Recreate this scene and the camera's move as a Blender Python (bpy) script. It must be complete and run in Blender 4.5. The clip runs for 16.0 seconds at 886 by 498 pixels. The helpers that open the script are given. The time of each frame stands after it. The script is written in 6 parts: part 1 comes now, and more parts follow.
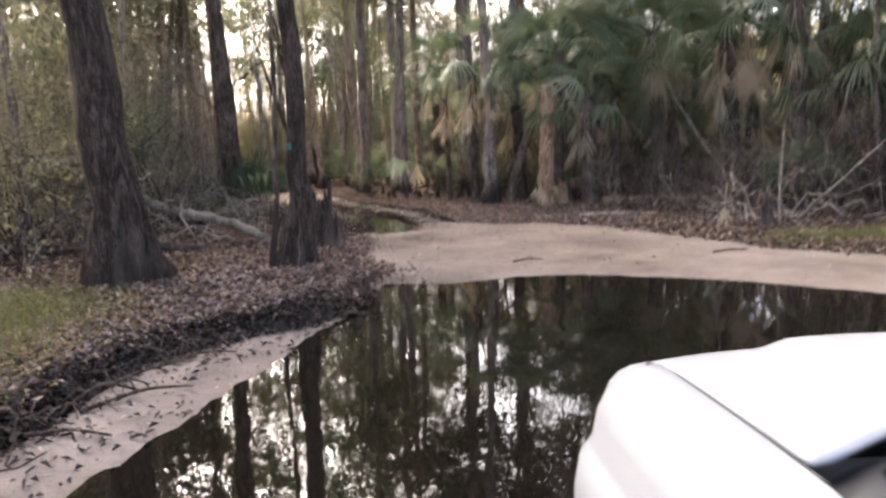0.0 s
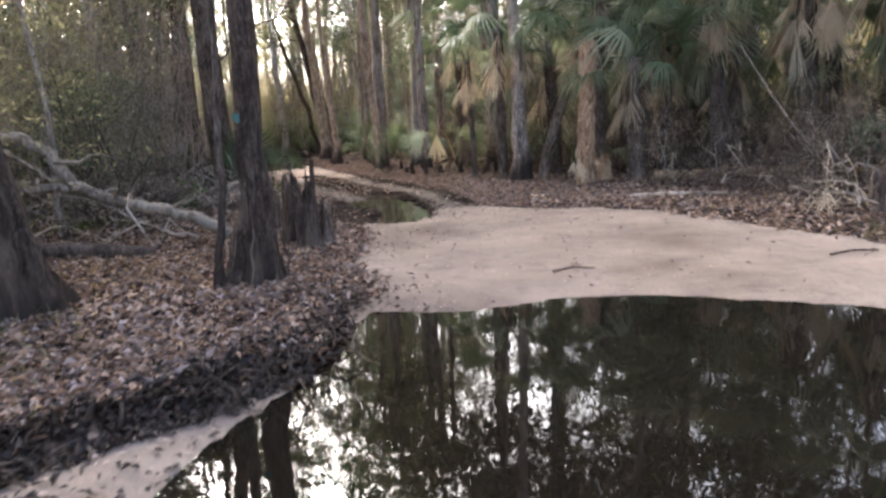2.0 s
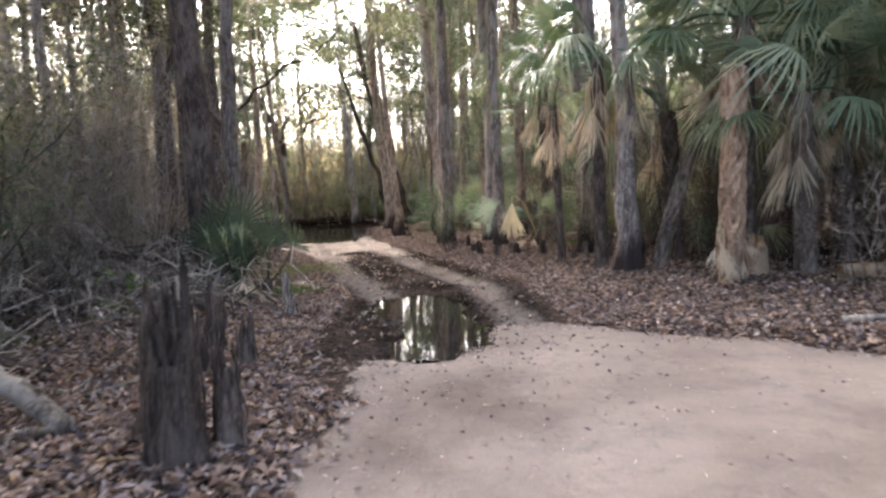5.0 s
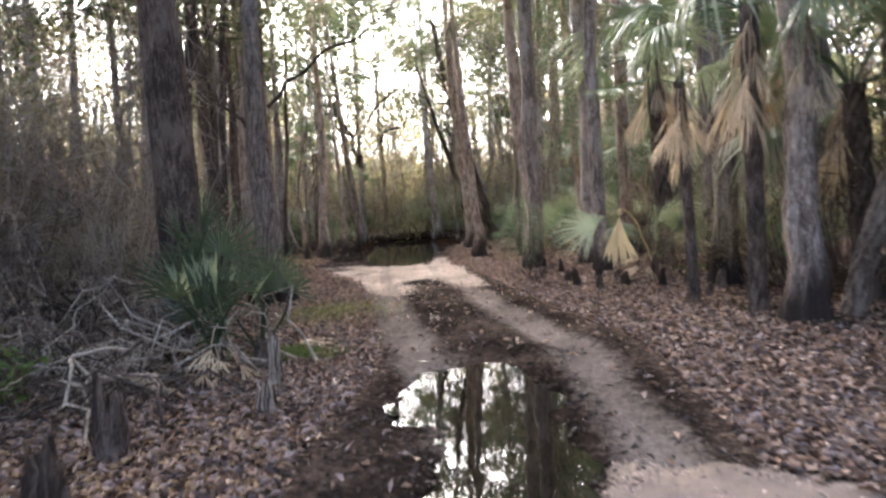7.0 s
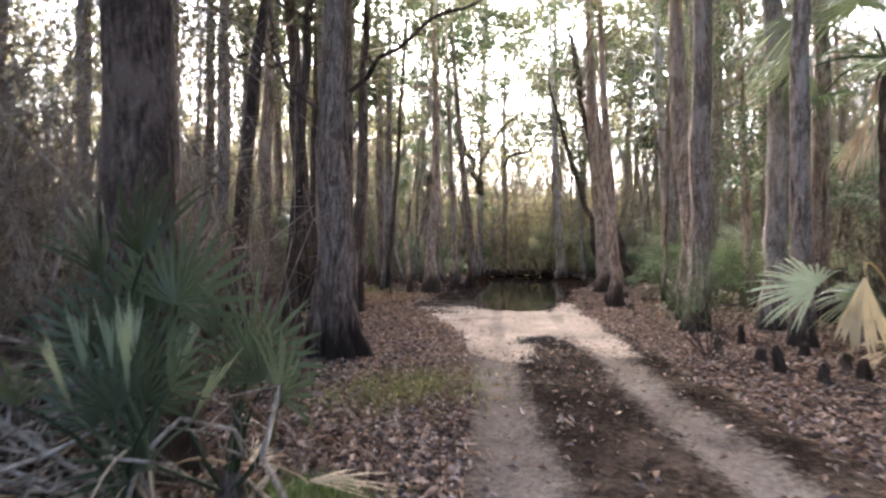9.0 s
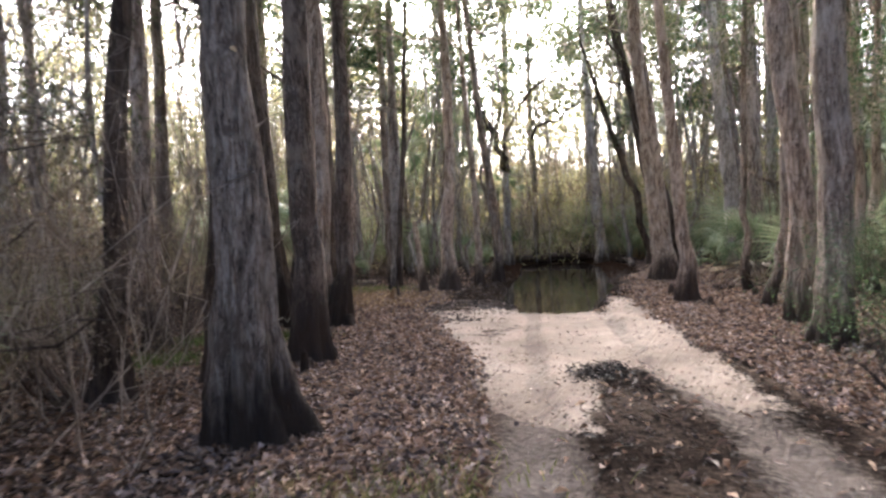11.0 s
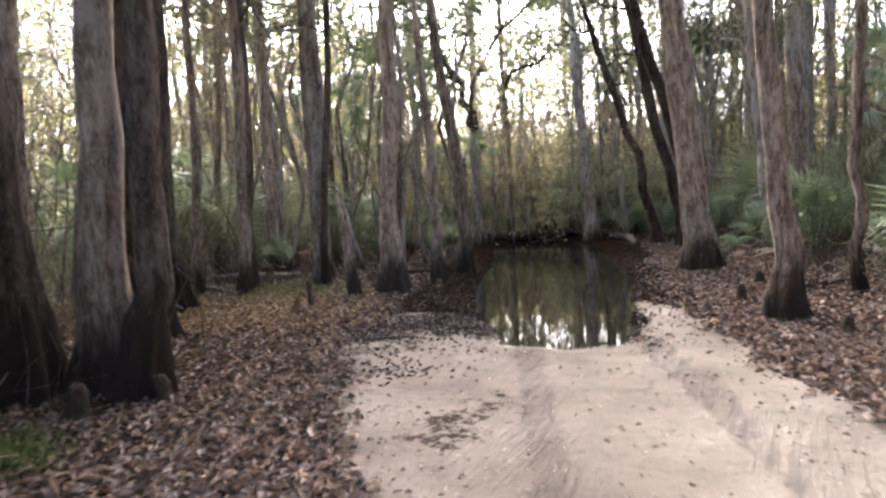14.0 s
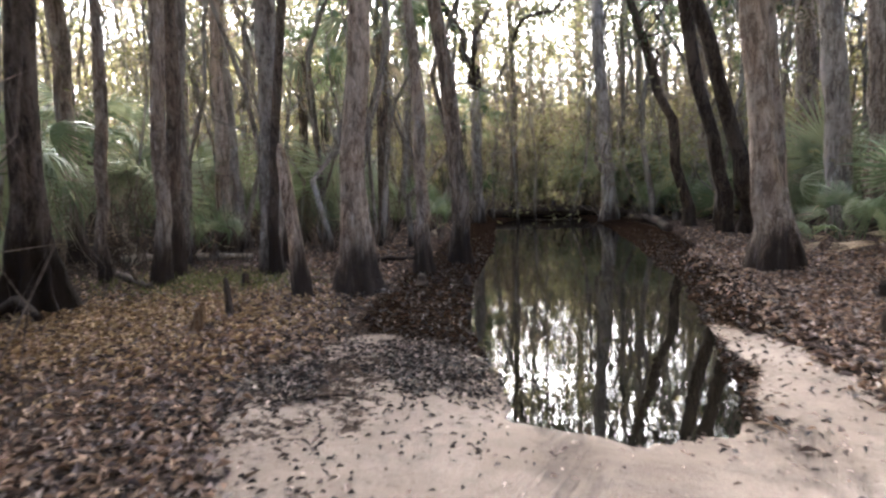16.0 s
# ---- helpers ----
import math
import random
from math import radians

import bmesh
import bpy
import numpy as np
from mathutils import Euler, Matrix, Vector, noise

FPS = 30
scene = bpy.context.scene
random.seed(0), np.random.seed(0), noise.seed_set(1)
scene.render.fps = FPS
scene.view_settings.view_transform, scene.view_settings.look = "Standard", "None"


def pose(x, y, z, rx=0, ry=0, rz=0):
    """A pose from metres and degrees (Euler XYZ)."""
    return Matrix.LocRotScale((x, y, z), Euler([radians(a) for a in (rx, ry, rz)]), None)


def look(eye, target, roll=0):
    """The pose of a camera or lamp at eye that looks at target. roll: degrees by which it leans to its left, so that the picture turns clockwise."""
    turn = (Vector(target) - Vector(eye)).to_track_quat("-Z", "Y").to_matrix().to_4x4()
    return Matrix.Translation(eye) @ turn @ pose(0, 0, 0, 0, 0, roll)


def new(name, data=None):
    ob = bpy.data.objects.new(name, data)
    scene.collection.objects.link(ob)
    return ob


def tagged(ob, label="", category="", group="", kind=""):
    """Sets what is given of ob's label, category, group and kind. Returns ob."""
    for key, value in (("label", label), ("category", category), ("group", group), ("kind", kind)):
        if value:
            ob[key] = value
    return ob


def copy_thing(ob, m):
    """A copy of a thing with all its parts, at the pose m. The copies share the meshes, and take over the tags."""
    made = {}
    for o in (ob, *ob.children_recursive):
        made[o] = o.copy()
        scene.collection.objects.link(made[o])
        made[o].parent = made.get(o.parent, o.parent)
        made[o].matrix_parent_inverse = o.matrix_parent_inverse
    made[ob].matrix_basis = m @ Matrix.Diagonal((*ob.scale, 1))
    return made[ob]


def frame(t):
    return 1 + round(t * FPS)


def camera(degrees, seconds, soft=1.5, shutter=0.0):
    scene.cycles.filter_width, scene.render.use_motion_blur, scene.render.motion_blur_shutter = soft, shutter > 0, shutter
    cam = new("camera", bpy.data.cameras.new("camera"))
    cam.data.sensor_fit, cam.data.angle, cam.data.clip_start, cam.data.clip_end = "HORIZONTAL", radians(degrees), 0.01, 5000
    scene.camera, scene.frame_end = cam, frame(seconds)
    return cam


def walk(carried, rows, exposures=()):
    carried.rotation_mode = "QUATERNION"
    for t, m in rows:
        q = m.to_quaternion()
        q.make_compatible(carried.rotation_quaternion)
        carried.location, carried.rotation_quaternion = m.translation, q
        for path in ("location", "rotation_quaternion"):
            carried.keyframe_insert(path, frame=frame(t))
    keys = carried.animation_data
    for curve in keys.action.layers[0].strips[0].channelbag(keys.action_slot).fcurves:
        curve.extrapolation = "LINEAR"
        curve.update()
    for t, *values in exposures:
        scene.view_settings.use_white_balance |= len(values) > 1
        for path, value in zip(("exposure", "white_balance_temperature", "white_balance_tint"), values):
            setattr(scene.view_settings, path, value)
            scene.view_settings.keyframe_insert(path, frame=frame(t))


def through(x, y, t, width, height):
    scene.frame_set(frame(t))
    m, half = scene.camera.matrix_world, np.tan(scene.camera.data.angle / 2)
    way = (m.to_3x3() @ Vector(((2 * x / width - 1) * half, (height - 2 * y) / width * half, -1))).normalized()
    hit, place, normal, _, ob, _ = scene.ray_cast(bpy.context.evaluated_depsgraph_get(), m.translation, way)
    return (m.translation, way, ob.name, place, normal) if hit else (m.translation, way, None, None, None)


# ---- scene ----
cam = camera(62.1, 16.0, soft=2.5, shutter=0.5)
# seconds, eye x y z, turn about x y z in degrees
PATH = [
    (0.0, -0.000, 0.000, 1.787, 82.67, 1.81, -0.15),
    (0.5, 0.055, 0.841, 1.746, 79.11, 3.87, 0.15),
    (1.0, 0.106, 1.597, 1.737, 79.10, 3.88, -0.20),
    (1.5, 0.151, 2.328, 1.771, 79.89, 2.82, 1.03),
    (2.0, 0.213, 3.187, 1.799, 80.42, 2.78, 2.09),
    (2.5, 0.270, 4.039, 1.811, 83.76, 4.08, 2.04),
    (3.0, 0.287, 5.120, 1.821, 84.16, 2.52, 3.57),
    (3.5, 0.275, 6.062, 1.857, 84.63, 1.43, 5.39),
    (6.0, 0.283, 11.879, 1.719, 86.19, 3.49, 11.75),
    (6.5, 0.020, 12.995, 1.760, 86.24, 3.60, 13.81),
    (7.0, -0.255, 13.973, 1.810, 87.12, 3.16, 16.08),
    (7.5, -0.580, 15.020, 1.840, 88.51, 1.49, 18.30),
    (8.0, -1.013, 16.184, 1.788, 89.41, -0.72, 20.23),
    (8.5, -1.405, 17.216, 1.798, 89.48, -1.25, 22.85),
    (9.0, -1.786, 18.313, 1.811, 89.88, -0.57, 25.40),
    (11.5, -4.133, 24.091, 1.825, 88.04, 2.48, 27.80),
    (12.0, -4.649, 25.212, 1.806, 86.92, 2.08, 28.61),
    (12.5, -5.127, 26.349, 1.804, 85.89, 1.97, 28.94),
    (13.0, -5.616, 27.475, 1.788, 85.11, 1.95, 27.90),
    (13.5, -6.037, 28.585, 1.808, 85.47, 1.42, 27.61),
    (14.0, -6.454, 29.641, 1.801, 86.70, 3.02, 25.28),
    (14.5, -6.906, 30.661, 1.796, 85.52, 1.56, 25.69),
    (15.0, -7.320, 31.662, 1.797, 85.63, 1.27, 25.28),
    (15.5, -7.722, 32.632, 1.772, 85.09, 1.43, 25.29),
    (16.0, -8.093, 33.567, 1.745, 84.51, 1.46, 25.26),
]
walk(cam, [(r[0], pose(*r[1:])) for r in PATH], [(0.0, 3.2, 6450, 9.0), (2.0, 3.4, 6200, 7.0), (4.0, 3.48, 6080, 6.0), (8.0, 3.52, 5950, 8.5), (16.0, 3.48, 5760, 4.5)])

# ---- daylight: a veiled soft sun and a bright pale sky ----
SUN_UP, SUN_LEFT = 38.0, 28.0
world = bpy.data.worlds.new("pale_sky")
scene.world = world
world.use_nodes = True
sky = world.node_tree.nodes.new("ShaderNodeTexSky")
sky.sky_type = "NISHITA"
sky.sun_disc = False
sky.sun_elevation = radians(SUN_UP)
sky.sun_rotation = radians(-SUN_LEFT)
sky.air_density, sky.dust_density, sky.ozone_density = 0.4, 6.0, 0.6
backdrop = world.node_tree.nodes["Background"]
backdrop.inputs["Strength"].default_value = 0.15
world.node_tree.links.new(sky.outputs["Color"], backdrop.inputs["Color"])
sun_data = bpy.data.lights.new("sun", "SUN")
sun_data.energy, sun_data.angle, sun_data.color = 1.1, radians(35), (1.0, 0.93, 0.85)
sun = new("sun", sun_data)
sun_way = Vector((-math.sin(radians(SUN_LEFT)) * math.cos(radians(SUN_UP)), math.cos(radians(SUN_LEFT)) * math.cos(radians(SUN_UP)), math.sin(radians(SUN_UP))))
sun.matrix_world = look(sun_way * 60, (0, 0, 0))

# ---- materials ----
def material(name, rough=0.8, metal=0.0):
    m = bpy.data.materials.new(name)
    m.use_nodes = True
    bsdf = m.node_tree.nodes["Principled BSDF"]
    bsdf.inputs["Roughness"].default_value = rough
    bsdf.inputs["Metallic"].default_value = metal
    return m, m.node_tree, bsdf


def node(tree, kind, **sets):
    n = tree.nodes.new(kind)
    for key, value in sets.items():
        n.inputs[key.replace("_", " ")].default_value = value
    return n


def ramp(tree, source, stops):
    r = tree.nodes.new("ShaderNodeValToRGB")
    e = r.color_ramp.elements
    while len(e) < len(stops):
        e.new(0.5)
    for slot, (at, colour) in zip(e, stops):
        slot.position, slot.color = at, (*colour, 1)
    tree.links.new(source, r.inputs["Fac"])
    return r.outputs["Color"]


def mixed(tree, fac, a, b, how="MIX"):
    m = tree.nodes.new("ShaderNodeMix")
    m.data_type, m.blend_type = "RGBA", how
    for slot, value in ((0, fac), (6, a), (7, b)):
        if hasattr(value, "node"):
            tree.links.new(value, m.inputs[slot])
        else:
            m.inputs[slot].default_value = value if slot == 0 else (*value, 1)
    return m.outputs[2]


def coords(tree, scale=(1, 1, 1), world_space=False):
    c = tree.nodes.new("ShaderNodeTexCoord")
    mp = tree.nodes.new("ShaderNodeMapping")
    mp.inputs["Scale"].default_value = scale
    if world_space:
        geo = tree.nodes.new("ShaderNodeNewGeometry")
        tree.links.new(geo.outputs["Position"], mp.inputs["Vector"])
    else:
        tree.links.new(c.outputs["Object"], mp.inputs["Vector"])
    return mp.outputs["Vector"]


def grain(tree, vector, scale, detail=6.0, rough=0.6, shift=0.0):
    n = tree.nodes.new("ShaderNodeTexNoise")
    n.inputs["Scale"].default_value, n.inputs["Detail"].default_value, n.inputs["Roughness"].default_value = scale, detail, rough
    n.inputs["Distortion"].default_value = shift
    tree.links.new(vector, n.inputs["Vector"])
    return n.outputs["Fac"]


def relief(tree, bsdf, height, strength, distance):
    b = tree.nodes.new("ShaderNodeBump")
    b.inputs["Strength"].default_value, b.inputs["Distance"].default_value = strength, distance
    tree.links.new(height, b.inputs["Height"])
    tree.links.new(b.outputs["Normal"], bsdf.inputs["Normal"])


def sums(tree, a, b, op="ADD", clamp=False):
    n = tree.nodes.new("ShaderNodeMath")
    n.operation, n.use_clamp = op, clamp
    for i, value in enumerate((a, b)):
        if hasattr(value, "node"):
            tree.links.new(value, n.inputs[i])
        else:
            n.inputs[i].default_value = value
    return n.outputs[0]


def steep(tree, value, low, high):
    n = tree.nodes.new("ShaderNodeMapRange")
    n.interpolation_type = "SMOOTHSTEP"
    n.inputs["From Min"].default_value, n.inputs["From Max"].default_value = low, high
    tree.links.new(value, n.inputs["Value"])
    return n.outputs["Result"]


def bark(name, dark, mid, pale, stripe=9.0, stain=0.0, lichen=0.0):
    """Stringy bark in torn strips and mottled plates; stain: the height of the black flood line at the foot."""
    m, t, b = material(name, 0.92)
    b.inputs["Specular IOR Level"].default_value = 0.2
    info = t.nodes.new("ShaderNodeObjectInfo")
    ridges = grain(t, coords(t, (stripe, stripe, 1.3)), 1.3, 8, 0.7, 1.4)
    fine = grain(t, coords(t, (30, 30, 9)), 2.0, 5, 0.7)
    plates = grain(t, coords(t, (3.4, 3.4, 1.3)), 1.2, 7, 0.72, 0.8)
    patch = grain(t, coords(t, (1.5, 1.5, 0.7)), 1.1, 6, 0.7)
    mix = sums(t, sums(t, ridges, 0.62, "MULTIPLY"), sums(t, fine, 0.38, "MULTIPLY"))
    colour = ramp(t, mix, [(0.41, dark), (0.5, mid), (0.61, pale)])
    colour = mixed(t, sums(t, steep(t, plates, 0.49, 0.6), 0.85, "MULTIPLY"), colour, mixed(t, 0.3, dark, mid))
    colour = mixed(t, sums(t, steep(t, patch, 0.5, 0.6), 0.6, "MULTIPLY"), colour, pale)
    cracks = steep(t, grain(t, coords(t, (6, 6, 0.9)), 1.7, 4, 0.6, 2.2), 0.57, 0.7)
    colour = mixed(t, sums(t, cracks, 0.4, "MULTIPLY"), colour, tuple(c * 0.5 for c in dark))
    if lichen:
        spots = steep(t, grain(t, coords(t, (6, 6, 4)), 1.6, 6, 0.72), 0.57, 0.64)
        colour = mixed(t, sums(t, spots, lichen, "MULTIPLY"), colour, (0.4, 0.375, 0.3))
    if stain:
        sep = t.nodes.new("ShaderNodeSeparateXYZ")
        t.links.new(coords(t, (1, 1, 1), True), sep.inputs[0])
        rough_edge = sums(t, sep.outputs["Z"], sums(t, grain(t, coords(t, (5, 5, 0.5)), 1.2, 6, 0.7), -1.9, "MULTIPLY"))
        foot = steep(t, rough_edge, stain - 1.5, stain - 0.7)
        colour = mixed(t, foot, mixed(t, mix, (0.012, 0.009, 0.007), (0.085, 0.06, 0.045)), colour)
    tone = t.nodes.new("ShaderNodeHueSaturation")
    t.links.new(colour, tone.inputs["Color"])
    t.links.new(sums(t, sums(t, info.outputs["Random"], 0.6, "MULTIPLY"), 0.7), tone.inputs["Value"])
    t.links.new(tone.outputs["Color"], b.inputs["Base Color"])
    relief(t, b, sums(t, mix, sums(t, cracks, -0.35, "MULTIPLY")), 1.0, 0.05)
    return m


def leafy(name, a, b2, c, through=0.35, rough=0.5):
    """Leaves: a spread of colours from leaf to leaf, some light passing through."""
    m, t, b = material(name, rough)
    geo = t.nodes.new("ShaderNodeNewGeometry")
    info = t.nodes.new("ShaderNodeObjectInfo")
    spread = sums(t, sums(t, geo.outputs["Random Per Island"], 0.75, "MULTIPLY"), sums(t, info.outputs["Random"], 0.25, "MULTIPLY"))
    colour = ramp(t, spread, [(0.08, a), (0.5, b2), (0.95, c)])
    veins = grain(t, coords(t, (40, 40, 40)), 1.0, 2)
    colour = mixed(t, sums(t, veins, 0.35, "MULTIPLY"), colour, a)
    t.links.new(colour, b.inputs["Base Color"])
    b.inputs["Specular IOR Level"].default_value = 0.3
    trans = t.nodes.new("ShaderNodeBsdfTranslucent")
    t.links.new(colour, trans.inputs["Color"])
    mix = t.nodes.new("ShaderNodeMixShader")
    mix.inputs[0].default_value = through
    t.links.new(b.outputs[0], mix.inputs[1])
    t.links.new(trans.outputs[0], mix.inputs[2])
    t.links.new(mix.outputs[0], t.nodes["Material Output"].inputs["Surface"])
    return m


BARK_CYPRESS = bark("cypress_bark", (0.062, 0.044, 0.032), (0.33, 0.25, 0.188), (0.6, 0.5, 0.405), 8, 0.85, 0.3)
BARK_RED = bark("peeling_cypress_bark", (0.085, 0.058, 0.04), (0.37, 0.275, 0.2), (0.61, 0.5, 0.39), 7, 0.9, 0.15)
BARK_GREY = bark("grey_bark", (0.1, 0.08, 0.063), (0.35, 0.295, 0.24), (0.6, 0.53, 0.45), 6, 0.6, 0.5)
BARK_DARK = bark("dark_bark", (0.02, 0.0135, 0.0095), (0.08, 0.055, 0.039), (0.19, 0.142, 0.105), 9, 0.5, 0.12)
BARK_BROWN = bark("brown_cypress_bark", (0.03, 0.021, 0.015), (0.13, 0.094, 0.07), (0.28, 0.22, 0.17), 7, 1.2, 0.2)
BARK_PALM = bark("palm_boot_bark", (0.12, 0.068, 0.038), (0.43, 0.265, 0.155), (0.62, 0.43, 0.28), 4, 0.3)
BARK_PALM_DARK = bark("dark_palm_bark", (0.034, 0.025, 0.018), (0.14, 0.104, 0.077), (0.28, 0.22, 0.17), 4)
WOOD_DEAD = bark("weathered_deadwood", (0.1, 0.076, 0.056), (0.36, 0.29, 0.215), (0.58, 0.49, 0.385), 10)
WOOD_BROWN = bark("brown_deadwood", (0.035, 0.025, 0.019), (0.105, 0.076, 0.057), (0.23, 0.175, 0.135), 10)
TWIGS = bark("thicket_twigs", (0.11, 0.081, 0.062), (0.3, 0.235, 0.183), (0.48, 0.4, 0.325), 10)
WOOD_ORANGE = bark("rotten_wood", (0.14, 0.08, 0.04), (0.32, 0.2, 0.11), (0.5, 0.36, 0.22), 9)
FROND_GREEN = leafy("palm_green", (0.03, 0.052, 0.023), (0.09, 0.13, 0.056), (0.26, 0.3, 0.155), 0.4, 0.3)
FROND_DARK = leafy("dark_palmetto_green", (0.02, 0.031, 0.015), (0.05, 0.067, 0.033), (0.115, 0.135, 0.07), 0.3, 0.4)
FROND_LIGHT = leafy("pale_palm_green", (0.1, 0.135, 0.062), (0.23, 0.265, 0.14), (0.4, 0.41, 0.25), 0.4, 0.38)
FROND_BLUE = leafy("blue_green_palm", (0.09, 0.125, 0.085), (0.19, 0.235, 0.16), (0.33, 0.37, 0.27), 0.35, 0.4)
FROND_DEAD = leafy("dry_palm_tan", (0.3, 0.205, 0.115), (0.56, 0.415, 0.255), (0.76, 0.62, 0.43), 0.35, 0.75)
FROND_YELLOW = leafy("dry_palm_yellow", (0.46, 0.34, 0.16), (0.68, 0.53, 0.28), (0.8, 0.68, 0.43), 0.4, 0.6)
LEAF_OLIVE = leafy("olive_leaves", (0.06, 0.066, 0.03), (0.15, 0.152, 0.07), (0.28, 0.262, 0.13), 0.5)
# olive leaves in a lit tone: the daylight on them is in the colour
LEAF_FAR = leafy("lit_olive_leaves", (0.19, 0.175, 0.08), (0.33, 0.3, 0.15), (0.5, 0.44, 0.24), 0.6)
# brighter copy of LEAF_FAR with sunshine painted into the leaf colour
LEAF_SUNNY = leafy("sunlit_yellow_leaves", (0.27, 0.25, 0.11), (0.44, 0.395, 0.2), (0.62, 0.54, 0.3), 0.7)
LEAF_GREEN = leafy("green_leaves", (0.035, 0.062, 0.025), (0.085, 0.125, 0.05), (0.17, 0.21, 0.1), 0.45)
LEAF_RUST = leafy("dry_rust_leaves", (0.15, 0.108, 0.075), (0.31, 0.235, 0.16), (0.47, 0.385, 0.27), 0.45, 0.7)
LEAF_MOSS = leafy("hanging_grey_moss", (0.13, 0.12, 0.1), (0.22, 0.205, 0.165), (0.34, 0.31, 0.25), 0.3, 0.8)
LITTER = leafy("fallen_leaves", (0.055, 0.034, 0.023), (0.275, 0.168, 0.108), (0.64, 0.46, 0.33), 0.12, 0.7)
LITTER_GREY = leafy("weathered_fallen_leaves", (0.045, 0.032, 0.028), (0.21, 0.152, 0.126), (0.62, 0.48, 0.405), 0.08, 0.6)
LITTER_TAN = leafy("ochre_fallen_leaves", (0.16, 0.09, 0.045), (0.36, 0.235, 0.115), (0.62, 0.45, 0.25), 0.15, 0.7)
GRASS = leafy("yellow_green_grass", (0.09, 0.1, 0.03), (0.19, 0.19, 0.06), (0.33, 0.28, 0.12), 0.35, 0.6)
MOSS_GREEN = leafy("bright_green_moss", (0.05, 0.075, 0.018), (0.12, 0.16, 0.04), (0.22, 0.25, 0.08), 0.3, 0.7)


def ground_material():
    m, t, b = material("forest_floor", 0.95)
    b.inputs["Specular IOR Level"].default_value = 0.0
    pos = coords(t, (1, 1, 1), True)
    att = t.nodes.new("ShaderNodeVertexColor")
    att.layer_name = "zone"
    sep = t.nodes.new("ShaderNodeSeparateColor")
    t.links.new(att.outputs["Color"], sep.inputs[0])
    edge = grain(t, pos, 2.6, 8, 0.72)
    flake = grain(t, pos, 14, 6, 0.7)
    fine = grain(t, pos, 90, 4, 0.7)
    broad = grain(t, pos, 0.55, 4, 0.6)
    vor = t.nodes.new("ShaderNodeTexVoronoi")
    vor.inputs["Scale"].default_value = 17
    t.links.new(pos, vor.inputs["Vector"])
    vsep = t.nodes.new("ShaderNodeSeparateColor")
    t.links.new(vor.outputs["Color"], vsep.inputs[0])
    litter = ramp(t, vsep.outputs[0], [(0.05, (0.03, 0.021, 0.016)), (0.4, (0.075, 0.053, 0.04)), (0.75, (0.14, 0.1, 0.075)), (1.0, (0.28, 0.21, 0.165))])
    litter = mixed(t, steep(t, flake, 0.4, 0.62), (0.03, 0.022, 0.018), litter)
    mud = ramp(t, sums(t, sums(t, broad, 0.5, "MULTIPLY"), sums(t, flake, 0.5, "MULTIPLY")), [(0.38, (0.007, 0.005, 0.004)), (0.5, (0.022, 0.016, 0.013)), (0.62, (0.075, 0.056, 0.045))])
    sand = ramp(t, sums(t, sums(t, broad, 0.6, "MULTIPLY"), sums(t, fine, 0.4, "MULTIPLY")), [(0.36, (0.135, 0.105, 0.085)), (0.5, (0.25, 0.2, 0.165)), (0.64, (0.345, 0.284, 0.238))])
    specks = steep(t, grain(t, pos, 26, 3, 0.6), 0.64, 0.70)
    sand = mixed(t, sums(t, steep(t, edge, 0.5, 0.66), 0.45, "MULTIPLY"), sand, (0.15, 0.126, 0.108))
    sand = mixed(t, sums(t, specks, 0.55, "MULTIPLY"), sand, (0.13, 0.095, 0.075))
    rut = ramp(t, sums(t, sums(t, broad, 0.5, "MULTIPLY"), sums(t, flake, 0.5, "MULTIPLY")), [(0.36, (0.06, 0.048, 0.041)), (0.5, (0.125, 0.103, 0.09)), (0.63, (0.18, 0.152, 0.133))])
    moss = mixed(t, 0.45, litter, ramp(t, sums(t, sums(t, flake, 0.5, "MULTIPLY"), sums(t, broad, 0.5, "MULTIPLY")), [(0.4, (0.05, 0.045, 0.018)), (0.5, (0.16, 0.12, 0.05)), (0.6, (0.31, 0.21, 0.1))]))
    wobble = sums(t, sums(t, edge, 0.5, "SUBTRACT"), 0.42, "MULTIPLY")
    wob2 = sums(t, sums(t, flake, 0.5, "SUBTRACT"), 0.5, "MULTIPLY")
    wobble = sums(t, wobble, wob2)
    alpha = t.nodes.new("ShaderNodeVertexColor")
    alpha.layer_name = "wet"
    wsep = t.nodes.new("ShaderNodeSeparateColor")
    t.links.new(alpha.outputs["Color"], wsep.inputs[0])
    colour = mixed(t, steep(t, sums(t, sep.outputs[2], wobble), 0.45, 0.7), litter, moss)
    colour = mixed(t, steep(t, sums(t, wsep.outputs[1], wobble), 0.42, 0.58), colour, mud)
    colour = mixed(t, steep(t, sums(t, sep.outputs[1], wobble), 0.38, 0.72), colour, rut)
    sandy = steep(t, sums(t, sep.outputs[0], wobble), 0.46, 0.54)
    colour = mixed(t, sandy, colour, sand)
    tread = t.nodes.new("ShaderNodeVertexColor")
    tread.layer_name = "tread"
    tsep = t.nodes.new("ShaderNodeSeparateColor")
    t.links.new(tread.outputs["Color"], tsep.inputs[0])
    lines = steep(t, sums(t, tsep.outputs[0], sums(t, sums(t, edge, 0.5, "SUBTRACT"), 1.0, "MULTIPLY")), 0.35, 0.75)
    along = t.nodes.new("ShaderNodeMapping")
    along.inputs["Rotation"].default_value = (0, 0, radians(-22))
    along.inputs["Scale"].default_value = (13, 0.8, 1)
    t.links.new(pos, along.inputs["Vector"])
    streaks = grain(t, along.outputs["Vector"], 1.0, 4, 0.6)
